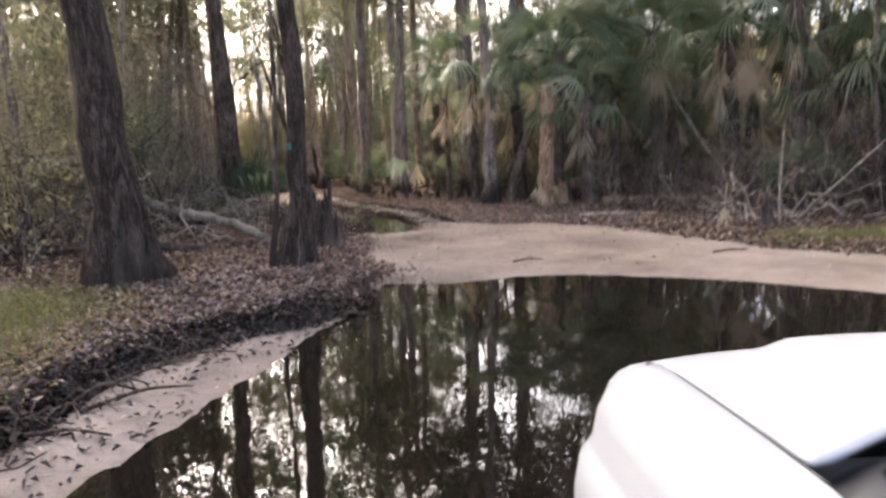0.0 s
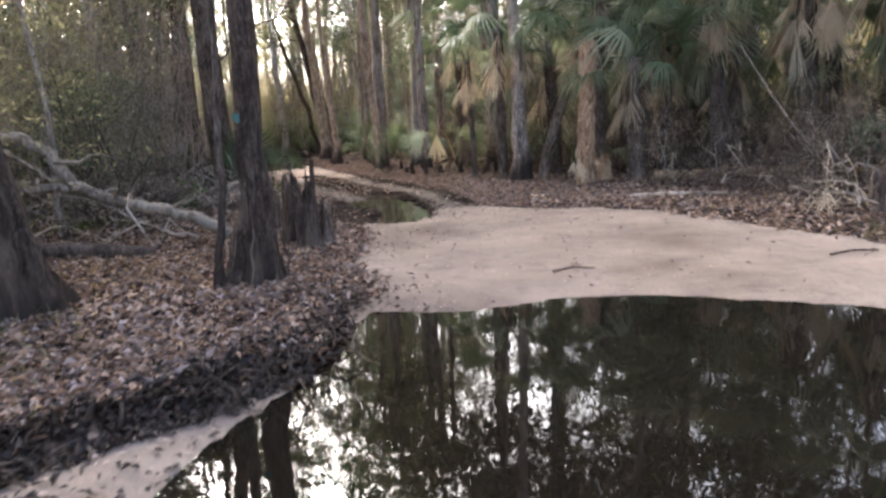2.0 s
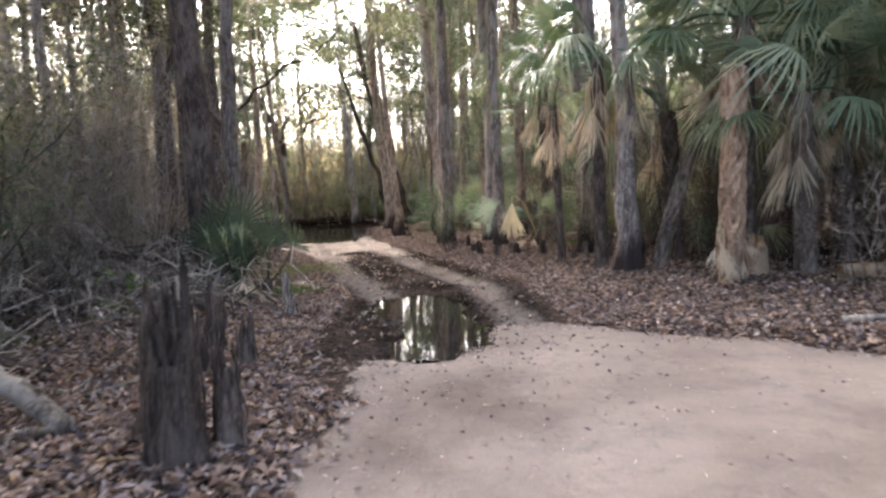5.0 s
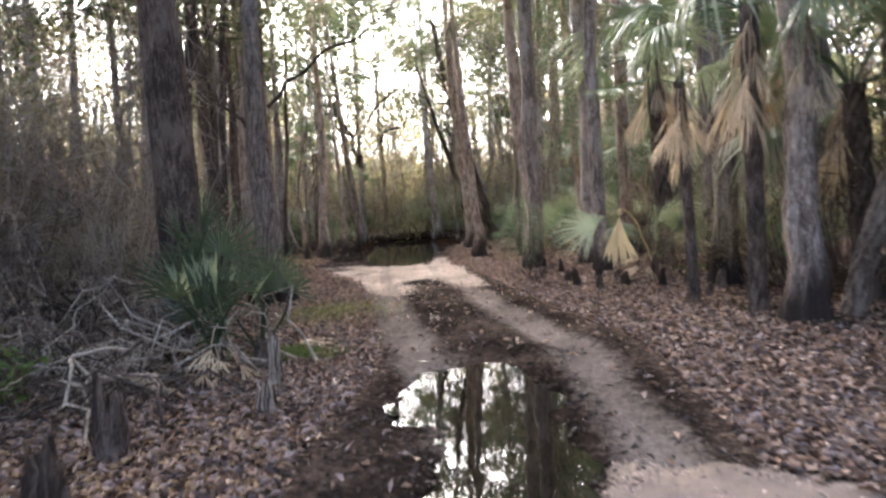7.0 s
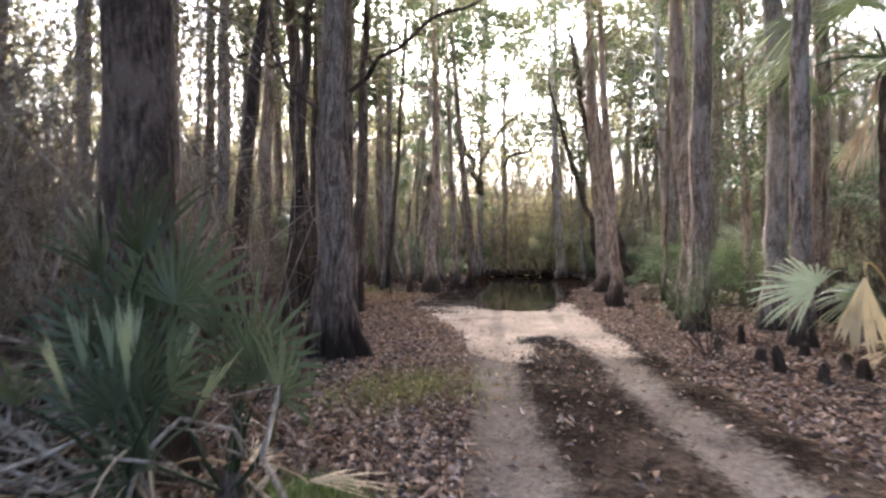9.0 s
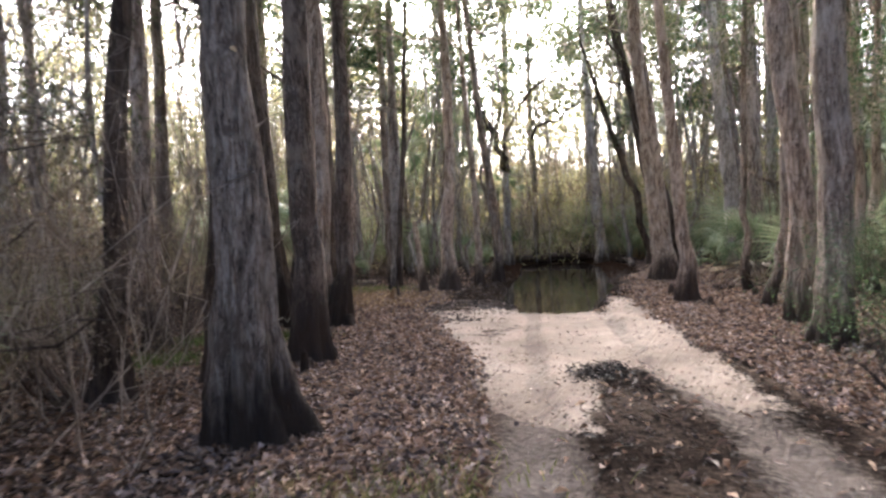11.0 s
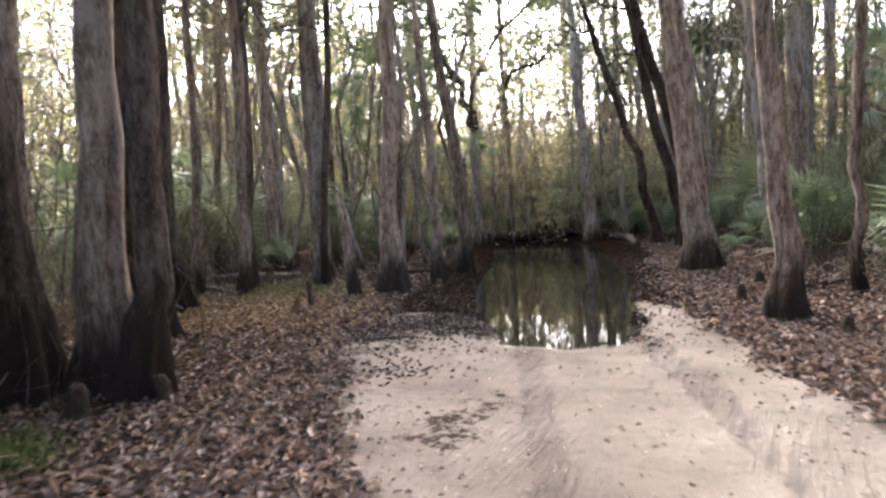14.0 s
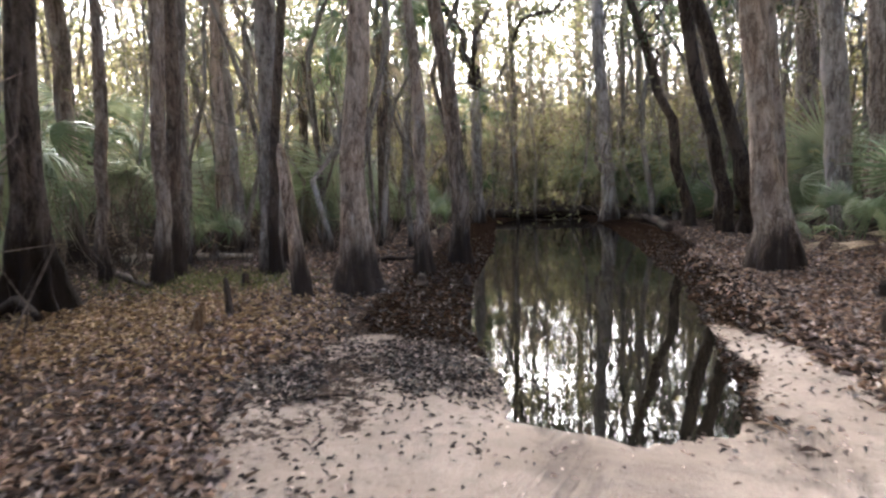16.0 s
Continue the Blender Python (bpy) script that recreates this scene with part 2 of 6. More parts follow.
    grooves = sums(t, lines, steep(t, streaks, 0.42, 0.6), "MULTIPLY")
    colour = mixed(t, sums(t, sums(t, lines, 0.2, "MULTIPLY"), sums(t, grooves, 0.42, "MULTIPLY")), colour, rut)
    rutted = sums(t, steep(t, sep.outputs[1], 0.2, 0.6), lines, "MAXIMUM")
    mush = steep(t, sums(t, tsep.outputs[1], sums(t, sums(t, sums(t, flake, 0.5, "SUBTRACT"), 1.3, "MULTIPLY"), sums(t, sums(t, edge, 0.5, "SUBTRACT"), 1.5, "MULTIPLY"))), 0.34, 0.44)
    colour = mixed(t, mush, colour, mixed(t, 0.7, litter, mud))
    soaked = steep(t, sums(t, wsep.outputs[0], sums(t, wobble, 0.4, "MULTIPLY")), 0.4, 0.65)
    dark = mixed(t, 1.0, colour, (0.25, 0.21, 0.18), "MULTIPLY")
    dark = mixed(t, sandy, dark, mixed(t, 1.0, colour, (0.66, 0.61, 0.57), "MULTIPLY"))
    colour = mixed(t, soaked, colour, dark)
    colour = mixed(t, sums(t, sums(t, wsep.outputs[2], sandy, "MULTIPLY"), sums(t, broad, 0.7, "MULTIPLY"), "MULTIPLY"), colour, mixed(t, 1.0, colour, (0.68, 0.655, 0.63), "MULTIPLY"))
    t.links.new(colour, b.inputs["Base Color"])
    t.links.new(sums(t, 0.9, sums(t, soaked, 0.25, "MULTIPLY"), "SUBTRACT"), b.inputs["Roughness"])
    lumps = grain(t, pos, 7.5, 5, 0.62)
    h = sums(t, sums(t, sums(t, vor.outputs["Distance"], flake), sums(t, 1.0, sandy, "SUBTRACT"), "MULTIPLY"), sums(t, sums(t, fine, 0.15, "MULTIPLY"), sums(t, sums(t, edge, 1.4, "MULTIPLY"), sums(t, lumps, 1.5, "MULTIPLY"))))
    h = sums(t, h, sums(t, sums(t, streaks, rutted, "MULTIPLY"), 2.2, "MULTIPLY"))
    relief(t, b, h, 0.8, 0.035)
    return m


def water_material():
    m, t, b = material("black_swamp_water", 0.02)
    pos = coords(t, (1, 1, 1), True)
    b.inputs["Base Color"].default_value = (0.012, 0.009, 0.006, 1)
    b.inputs["IOR"].default_value = 1.33
    film = steep(t, grain(t, pos, 3.0, 7, 0.75), 0.6, 0.74)
    t.links.new(mixed(t, film, (0.007, 0.0055, 0.004), (0.026, 0.02, 0.013)), b.inputs["Base Color"])
    t.links.new(sums(t, 0.015, sums(t, film, 0.05, "MULTIPLY")), b.inputs["Roughness"])
    relief(t, b, grain(t, coords(t, (1, 0.6, 1), True), 3.2, 3, 0.5), 0.09, 0.02)
    return m


GROUND, WATER = ground_material(), water_material()


def paint(name, colour, rough, metal=0.0, coat=0.0, speck=0.06):
    m, t, b = material(name, rough, metal)
    dust = grain(t, coords(t, (1, 1, 1)), 4.0, 8, 0.7)
    t.links.new(mixed(t, sums(t, steep(t, dust, 0.5, 0.8), speck * 4, "MULTIPLY"), colour, tuple(c * 0.72 for c in colour)), b.inputs["Base Color"])
    t.links.new(sums(t, rough, sums(t, dust, speck, "MULTIPLY")), b.inputs["Roughness"])
    b.inputs["Coat Weight"].default_value = coat
    b.inputs["Coat Roughness"].default_value = 0.05
    return m


CAR_WHITE = paint("white_car_paint", (0.42, 0.417, 0.41), 0.4, 0.0, 0.5)
PLASTIC_BLACK = paint("black_plastic", (0.02, 0.02, 0.021), 0.5)
RUBBER = paint("tyre_rubber", (0.025, 0.024, 0.023), 0.85)
STEEL = paint("dull_steel", (0.5, 0.5, 0.5), 0.35, 0.9)
BLAZE = paint("turquoise_blaze_paint", (0.06, 0.135, 0.11), 0.85, 0, 0, 0.12)
LITTER_WET = leafy("soaked_fallen_leaves", (0.013, 0.009, 0.007), (0.038, 0.027, 0.021), (0.11, 0.079, 0.06), 0.05, 0.6)
LENS = paint("clear_headlight", (0.75, 0.76, 0.78), 0.08, 0.2, 1.0)


def glass_material():
    m, t, b = material("car_glass", 0.02)
    b.inputs["Base Color"].default_value = (0.03, 0.035, 0.035, 1)
    b.inputs["IOR"].default_value = 1.5
    dirt = grain(t, coords(t, (1, 1, 1)), 12, 5, 0.7)
    t.links.new(sums(t, 0.01, sums(t, dirt, 0.08, "MULTIPLY")), b.inputs["Roughness"])
    return m


GLASS = glass_material()

# ---- mesh tools ----
rng = np.random.default_rng(7)


def mesh_of(name, verts, faces, mat, smooth=True):
    me = bpy.data.meshes.new(name)
    verts, faces = np.asarray(verts, float), np.asarray(faces, int)
    three = faces[:, 2] == faces[:, 3] if faces.shape[1] == 4 else np.zeros(len(faces), bool)
    sizes = np.where(three, 3, faces.shape[1])
    mask = np.ones(faces.shape, bool)
    mask[three, 3] = False
    corners = faces[mask]
    me.vertices.add(len(verts))
    me.vertices.foreach_set("co", verts.ravel())
    me.loops.add(len(corners))
    me.loops.foreach_set("vertex_index", corners)
    me.polygons.add(len(faces))
    me.polygons.foreach_set("loop_start", np.cumsum(sizes) - sizes)
    me.polygons.foreach_set("use_smooth", np.full(len(faces), smooth))
    me.update(calc_edges=True)
    me.validate()
    me.materials.append(mat)
    return me


def part(name, me, parent=None, label="", m=None):
    ob = new(name, me)
    if parent:
        ob.parent = parent
    if m is not None:
        ob.matrix_basis = m
    return tagged(ob, label) if label else ob


class Pile:
    """Gathers quads of several pieces into one mesh."""

    def __init__(self):
        self.v, self.f, self.n = [], [], 0

    def add(self, v, f):
        self.v.append(np.asarray(v, float))
        self.f.append(np.asarray(f, int) + self.n)
        self.n += len(v)

    def mesh(self, name, mat, smooth=True):
        return mesh_of(name, np.concatenate(self.v), np.concatenate(self.f), mat, smooth)


def grid_faces(rows, cols, wrap=True):
    i, j = np.meshgrid(np.arange(rows - 1), np.arange(cols if wrap else cols - 1), indexing="ij")
    k = (j + 1) % cols if wrap else j + 1
    return np.stack([i * cols + j, i * cols + k, (i + 1) * cols + k, (i + 1) * cols + j], -1).reshape(-1, 4)


def tube(points, radii, n=8, rough=0.0, seed=0):
    """A round limb along points; the last ring closes to a tip."""
    p, r = np.asarray(points, float), np.asarray(radii, float)
    d = np.gradient(p, axis=0)
    d /= np.linalg.norm(d, axis=1)[:, None] + 1e-9
    ref = np.where(np.abs(d[:, 2:3]) > 0.85, [[1.0, 0, 0]], [[0, 0, 1.0]])
    a = np.cross(d, ref)
    a /= np.linalg.norm(a, axis=1)[:, None] + 1e-9
    b = np.cross(d, a)
    th = np.linspace(0, 2 * np.pi, n, endpoint=False)
    rr = np.repeat(r[:, None], n, 1)
    if rough:
        g = np.random.default_rng(seed)
        rr = rr * (1 + rough * (g.random(rr.shape) - 0.5))
    v = p[:, None] + rr[..., None] * (np.cos(th)[None, :, None] * a[:, None] + np.sin(th)[None, :, None] * b[:, None])
    v = np.concatenate([v.reshape(-1, 3), np.repeat(p[-1:], n, 0)])
    return v, grid_faces(len(p) + 1, n)


def bend(start, end, sag=0.0, kink=0.1, n=8, seed=0):
    """Points of a crooked branch from start to end."""
    g = np.random.default_rng(seed)
    s = np.linspace(0, 1, n)[:, None]
    start, end = np.asarray(start, float), np.asarray(end, float)
    size = np.linalg.norm(end - start)
    p = start + (end - start) * s
    off = np.cumsum(g.normal(0, 1, (n, 3)), 0)
    off -= off[0] + (off[-1] - off[0]) * s
    p += off * kink * size / n
    p[:, 2] += sag * 4 * (s * (1 - s))[:, 0]
    return p


def waves(x, y, seed=0):
    """Smooth uneven values about -1..1 over the plan."""
    g = np.random.default_rng(seed)
    out = 0
    for k in range(7):
        f, a, ph = 0.35 * 1.6 ** k, g.uniform(0, 2 * np.pi), g.uniform(0, 2 * np.pi)
        out = out + 0.72 ** k * np.sin(f * (x * np.cos(a) + y * np.sin(a)) + ph + 1.3 * np.sin(0.6 * f * (y * np.cos(a) - x * np.sin(a)) + 2 * ph))
    return out / 2.2


def edge_distance(x, y, poly):
    """Metres from the outline of poly, negative inside."""
    p = np.asarray(poly, float)
    q = np.roll(p, -1, 0)
    best = np.full(x.shape, 1e9)
    inside = np.zeros(x.shape, bool)
    for (x0, y0), (x1, y1) in zip(p, q):
        dx, dy = x1 - x0, y1 - y0
        s = np.clip(((x - x0) * dx + (y - y0) * dy) / (dx * dx + dy * dy), 0, 1)
        best = np.minimum(best, np.hypot(x - x0 - s * dx, y - y0 - s * dy))
        if y0 != y1:
            inside ^= ((y0 > y) != (y1 > y)) & (x < dx * (y - y0) / dy + x0)
    return np.where(inside, -best, best)


def line_distance(x, y, line):
    p = np.asarray(line, float)
    best = np.full(np.shape(x), 1e9)
    for (x0, y0), (x1, y1) in zip(p[:-1], p[1:]):
        dx, dy = x1 - x0, y1 - y0
        s = np.clip(((x - x0) * dx + (y - y0) * dy) / (dx * dx + dy * dy), 0, 1)
        best = np.minimum(best, np.hypot(x - x0 - s * dx, y - y0 - s * dy))
    return best


def ease(v, a, b):
    s = np.clip((v - a) / (b - a), 0, 1)
    return s * s * (3 - 2 * s)


# ---- the plan of the ground: two pools, a puddle, sand, ruts, leaf litter ----
POND = [(-3.2, -9), (-2.6, 0), (-2.15, 3.4), (-2.0, 4.6), (-1.8, 5.4), (-1.5, 6.2), (-1.33, 7.2), (-1.08, 8.2), (-0.9, 9.6), (-0.85, 10.3), (0.1, 10.2), (1.1, 10.6), (2.5, 10.4), (3.9, 9.7), (5.1, 8.6), (7, 7.6), (10, 6.5), (11, -9)]
PUDDLE = [(-1.4, 17.7), (-1.7, 18.6), (-2.2, 20.1), (-2.75, 21.9), (-2.5, 22.4), (-1.7, 21.6), (-1.1, 20.9), (-0.8, 19.6), (-0.75, 18.1), (-1.2, 17.6)]
POOL = [(-9.0, 38.3), (-9.9, 38.4), (-10.9, 40.4), (-11.8, 42.0), (-13.3, 46.2), (-15.6, 53), (-17.6, 58.2), (-18.4, 62.5), (-16.4, 64), (-14.4, 60), (-12.2, 54), (-10.9, 49.5), (-9.8, 46.3), (-9.1, 42.8), (-8.5, 40), (-8.5, 38.8)]
STRIP = [(-3.6, -9), (-3.4, 0), (-3.0, 3.2), (-2.75, 4.6), (-2.7, 5.6), (-2.55, 6.2), (-2.3, 6.7), (-1.55, 7.6), (-1.2, 8.3), (0, 6), (0, -9)]
SAND_A = [(-0.95, 9.4), (-0.95, 10.9), (-1.2, 11.9), (-1.5, 13.4), (-1.7, 15.2), (-1.75, 17.0), (-0.75, 17.5), (-0.6, 19.1), (0.2, 19.2), (1.6, 18.5), (3.4, 17.1), (4.3, 15.2), (4.9, 14.2), (5.5, 12.4), (6.7, 11.0), (9, 9.6), (14, 7.5), (14, 4), (5, 6)]
SAND_B = [(-5.3, 29.0), (-6.6, 29.6), (-7.1, 30.4), (-7.9, 32.0), (-9.6, 34.3), (-11.0, 36.3), (-12.3, 38.3), (-12.2, 40.4), (-9.5, 40), (-8.0, 38.5), (-8.9, 42.4), (-8.1, 41.4), (-6.5, 37.2), (-5.5, 35.0), (-4.6, 32.4), (-3.9, 30.4), (-4.5, 30.2), (-5.6, 31.9), (-6.1, 32.4), (-6.0, 31.0)]
TRACK = [(-0.9, 17), (-1.9, 22.6), (-4.0, 27.6), (-5.9, 31.8), (-8.2, 36.5)]
RUT_A = [(-1.7, 19.5), (-3.3, 23.0), (-4.05, 24.5), (-5.0, 26.8), (-6.6, 30.4), (-7.5, 32.4), (-8.4, 34.6), (-9.2, 37.2)]
RUT_B = [(-0.2, 19), (-1.3, 23.2), (-2.45, 25.7), (-3.15, 27.1), (-4.35, 30.2), (-5.0, 31.6), (-6.6, 35.6)]
TYRE_A = [(-5.1, 27.6), (-6.3, 30.2), (-7.3, 32.6), (-8.2, 34.9), (-9.1, 37.3), (-9.6, 38.6)]
TYRE_B = [(-4.6, 30.4), (-5.95, 33.2), (-7.2, 36.5), (-8.2, 39.0)]
WATER_LEVEL = -0.02


def plan(x, y):
    """Distances from the waters, the sand and the ruts, with frayed edges."""
    fray = 0.16 * waves(x * 3.1, y * 3.1, 3) + 0.07 * waves(x * 9.0, y * 9.0, 4)
    pools = np.minimum(np.minimum(edge_distance(x, y, POND), edge_distance(x, y, PUDDLE) + 2.6 * fray + 0.1 * waves(x * 4.0, y * 4.0, 17)), edge_distance(x, y, POOL)) + 0.6 * fray
    sand = np.minimum(np.minimum(edge_distance(x, y, SAND_A), edge_distance(x, y, SAND_B)), edge_distance(x, y, STRIP)) + fray
    ruts = np.minimum(line_distance(x, y, RUT_A), line_distance(x, y, RUT_B)) + 0.4 * fray
    return pools, sand, ruts


def ground_height(x, y):
    x, y = np.asarray(x, float), np.asarray(y, float)
    pools, sand, ruts = plan(x, y)
    track = line_distance(x, y, TRACK)
    land = 0.02 + 0.018 * (waves(x * 2.2, y * 2.2, 5) + 1) + (0.03 + 0.08 * (1 - ease(y, 14, 22))) * np.where(y < 11, 1.35 * ease(sand, 0.02, 0.24), ease(sand, 0.04, 0.6)) * ease(track, 1.6, 3.0) + 0.022 * (1 + waves(x * 0.5, y * 0.5, 9)) * ease(track, 2.5, 6)
    land -= 0.05 * (1 - ease(ruts, 0.08, 0.3)) * ease(sand + 3, 0, 3)
    tyre = np.minimum(line_distance(x, y, TYRE_A), line_distance(x, y, TYRE_B))
    land += (0.02 * np.exp(-((tyre - 0.24) / 0.09) ** 2) - 0.03 * (1 - ease(tyre, 0.06, 0.2))) * (sand < 0) + 0.012 * waves(x * 6.0, y * 6.0, 21) * (sand < 0.3)
    land += 0.022 * waves(x * 7.0, y * 7.0, 22) * (1 - ease(track, 1.4, 2.2)) * (sand > 0)
    return np.where(pools < 0, WATER_LEVEL + np.maximum(pools, -1.2) * 0.3, WATER_LEVEL + (land - WATER_LEVEL) * ease(pools, 0, 0.55))


def spread_axis(low, high, step, far):
    inner = np.arange(low, high + step, step)
    out = [far, far * 0.5, far * 0.25, 70, 36, 18, 10, 6, 3.5, 2, 1, 0.4]
    return np.concatenate([low - np.array(out), inner, high + np.array(out[::-1])])


gx, gy = spread_axis(-20, 8.5, 0.125, 900), spread_axis(-1, 65, 0.125, 900)
GX, GY = np.meshgrid(gx, gy, indexing="ij")
g_pools, g_sand, g_ruts = plan(GX, GY)
GZ = ground_height(GX, GY)
ground_mesh = mesh_of("ground", np.stack([GX, GY, GZ], -1).reshape(-1, 3), grid_faces(len(gx), len(gy), False)[:, ::-1], GROUND)
grassy = np.maximum(1 - np.hypot((GX + 5.2) / 2.0, (GY - 6.5) / 3.2), 1 - np.hypot((GX - 8) / 3.2, (GY - 12.6) / 1.3))
grassy = np.maximum(grassy, 0.9 - np.hypot((GX + 15.6) / 3.0, (GY - 40.5) / 2.6))
grassy = np.maximum(grassy, 0.8 - np.hypot((GX + 7.2) / 1.2, (GY - 27) / 1.6))
zone = np.stack([np.clip(0.5 - g_sand, 0, 1), np.clip(0.5 - (g_ruts - 0.35), 0, 1) * (GY > 18) * (GY < 38), np.clip(0.25 + 0.6 * grassy, 0, 1), np.ones_like(GX)], -1)
near_shore = np.minimum(g_pools, edge_distance(GX, GY, STRIP) + 0.1)
wet = np.stack([np.where(g_sand < 0, np.clip(1.0 - g_pools * 1.6, 0, 1) * 0.5, np.maximum(np.clip(0.95 - near_shore * 1.8, 0, 1) * np.where((GY > 15) & (GY < 26), 0.6, 1), np.clip(1.5 - edge_distance(GX, GY, POOL) * 0.75, 0, 1) * (GY > 40))), np.clip(0.5 - (line_distance(GX, GY, TRACK) - 1.5), 0, 1) * (GY > 17), np.clip(0.5 - edge_distance(GX, GY, SAND_A), 0, 1), np.ones_like(GX)], -1)
tyres = np.minimum(line_distance(GX, GY, TYRE_A), line_distance(GX, GY, TYRE_B))
mush = np.maximum(0.56 - 0.5 * np.hypot((GX + 11.6) / 1.6, (GY - 38.8) / 2.9), 0.6 - 0.5 * np.hypot((GX + 6.1) / 0.6, (GY - 31.9) / 1.0))
mush = np.maximum(mush, 0.52 - 0.5 * np.hypot((GX + 8.9) / 0.6, (GY - 35.0) / 1.6))
tread = np.stack([np.clip(1 - tyres / 0.32, 0, 1), np.clip(mush, 0, 1), np.zeros_like(GX), np.ones_like(GX)], -1)
for layer, values in (("zone", zone), ("wet", wet), ("tread", tread)):
    a = ground_mesh.color_attributes.new(layer, "FLOAT_COLOR", "POINT")
    a.data.foreach_set("color", values.ravel())
ground = tagged(new("ground", ground_mesh), "swamp floor of leaf litter, mud and pale sand", "ground", kind="structure")


def water_sheet(name, poly, label):
    p = np.asarray(poly)
    xs, ys = np.arange(p[:, 0].min() - 1, p[:, 0].max() + 1, 0.3), np.arange(p[:, 1].min() - 1, p[:, 1].max() + 1, 0.3)
    X, Y = np.meshgrid(xs, ys, indexing="ij")
    f = grid_faces(len(xs), len(ys), False)[:, ::-1]
    v = np.stack([X, Y, np.full_like(X, WATER_LEVEL)], -1).reshape(-1, 3)
    keep = edge_distance(v[:, 0], v[:, 1], poly)[f].min(1) < 0.3
    f = f[keep]
    used, back = np.unique(f, return_inverse=True)
    tagged(new(name, mesh_of(name, v[used], back.reshape(-1, 4), WATER)), label, "water", kind="structure")


water_sheet("water_pond", POND, "still black pond mirroring the tree trunks")
water_sheet("water_puddle", PUDDLE, "shallow dark puddle across the track")
water_sheet("water_pool", POOL, "still brown pool mirroring trees and pale sky")

# ---- trees ----
def base_at(x, y, sink=0.06):
    return float(ground_height(x, y)) - sink


def trunk_mesh(name, mat, d0, d1, h1, tall, lean, flutes=7, seed=0, n=28, crook=0.25):
    """A trunk that is d0 wide at the ground, d1 at height h1, with a fluted foot, and thins to its top."""
    g = np.random.default_rng(seed)
    d0, d1 = d0 * 1.0, d1 * 0.86
    hs = np.array([-0.25, 0, 0.08, 0.18, 0.3, 0.45, 0.62, 0.85, 1.1, 1.5, 2.0, 2.6, 3.3, 4.1, 5, 6, 7.2, 8.6, 10.2, 12, 14, 16.5, 19])
    hs = hs[hs < tall]
    hs = np.append(hs, tall)
    th = np.linspace(0, 2 * np.pi, n, endpoint=False)
    core = d1 / 2 * (1 + 0.16 * np.clip((h1 - hs) / h1, 0, 1)) * np.where(hs > h1, 1 - 0.75 * (hs - h1) / max(tall - h1, 0.1), 1)
    flare = max(d0 - d1 * 1.16, 0) / 2 * np.exp(-np.maximum(hs, 0) / (0.28 + 0.35 * d0))
    ph, tw = g.uniform(0, 6.28), g.uniform(-0.15, 0.15)
    lobes = 0.62 + 0.38 * np.cos(flutes * th[None] + ph + 0.8 * np.sin(2 * th[None] + ph) + tw * hs[:, None])
    ridge = 1 + 0.09 * np.cos(2 * th[None] + ph + 0.55 * hs[:, None] + np.cumsum(g.normal(0, 0.35, len(hs)))[:, None]) + 0.09 * np.exp(-np.maximum(hs, 0)[:, None] / 2.5) * np.cos(flutes * th[None] + ph + tw * hs[:, None] * 2) + 0.035 * g.normal(0, 1, (len(hs), n))
    lump = sum(g.normal(0, 0.034) * np.cos(g.integers(1, 5) * th[None] + g.uniform(0.6, 4.5) * hs[:, None] + g.uniform(0, 6.28)) for _ in range(8))
    r = core[:, None] * (ridge + lump) + flare[:, None] * (0.22 + 1.0 * lobes)
    wander = np.cumsum(g.normal(0, crook * 0.12, (len(hs), 2)), 0) * np.clip(hs, 0, 1)[:, None]
    cx, cy = lean[0] * hs + wander[:, 0], lean[1] * hs + wander[:, 1]
    v = np.stack([cx[:, None] + r * np.cos(th), cy[:, None] + r * np.sin(th), np.repeat(hs[:, None], n, 1)], -1)
    v = np.concatenate([v.reshape(-1, 3), np.repeat([[cx[-1], cy[-1], tall]], n, 0)])
    return mesh_of(name, v, grid_faces(len(hs) + 1, n), mat), (hs, cx, cy, core)


def leaf_quads(centres, size, g, droop=0.35, slim=0.3):
    """Small pointed leaves (two bent quads each) round the given places."""
    n = len(centres)
    d = g.normal(0, 1, (n, 3))
    d[:, 2] = d[:, 2] * 0.6 - droop
    d /= np.linalg.norm(d, axis=1)[:, None]
    s = np.cross(d, g.normal(0, 1, (n, 3)))
    s /= np.linalg.norm(s, axis=1)[:, None] + 1e-9
    up = np.cross(d, s)
    L = (size * g.uniform(0.6, 1.5, n))[:, None]
    W = L * slim
    a, m, z = centres - d * L / 2, centres + up * L * 0.10, centres + d * L / 2
    v = np.stack([a, m + s * W / 2, z, m - s * W / 2], 1).reshape(-1, 3)
    return v, np.arange(4 * n).reshape(n, 4)


def puffs(tips, per, spread, g):
    """Places for leaves: uneven clumps round each tip."""
    tips = np.asarray(tips)
    c = np.repeat(tips, per, 0)
    k = g.normal(0, 1, c.shape) * spread
    k[:, 2] *= 0.55
    sub = np.repeat(g.normal(0, spread * 0.8, (len(tips) * max(per // 9, 1), 3)), 9, 0)
    sub = np.resize(sub, c.shape)
    return c + 0.45 * k + sub * np.array([1, 1, 0.6])


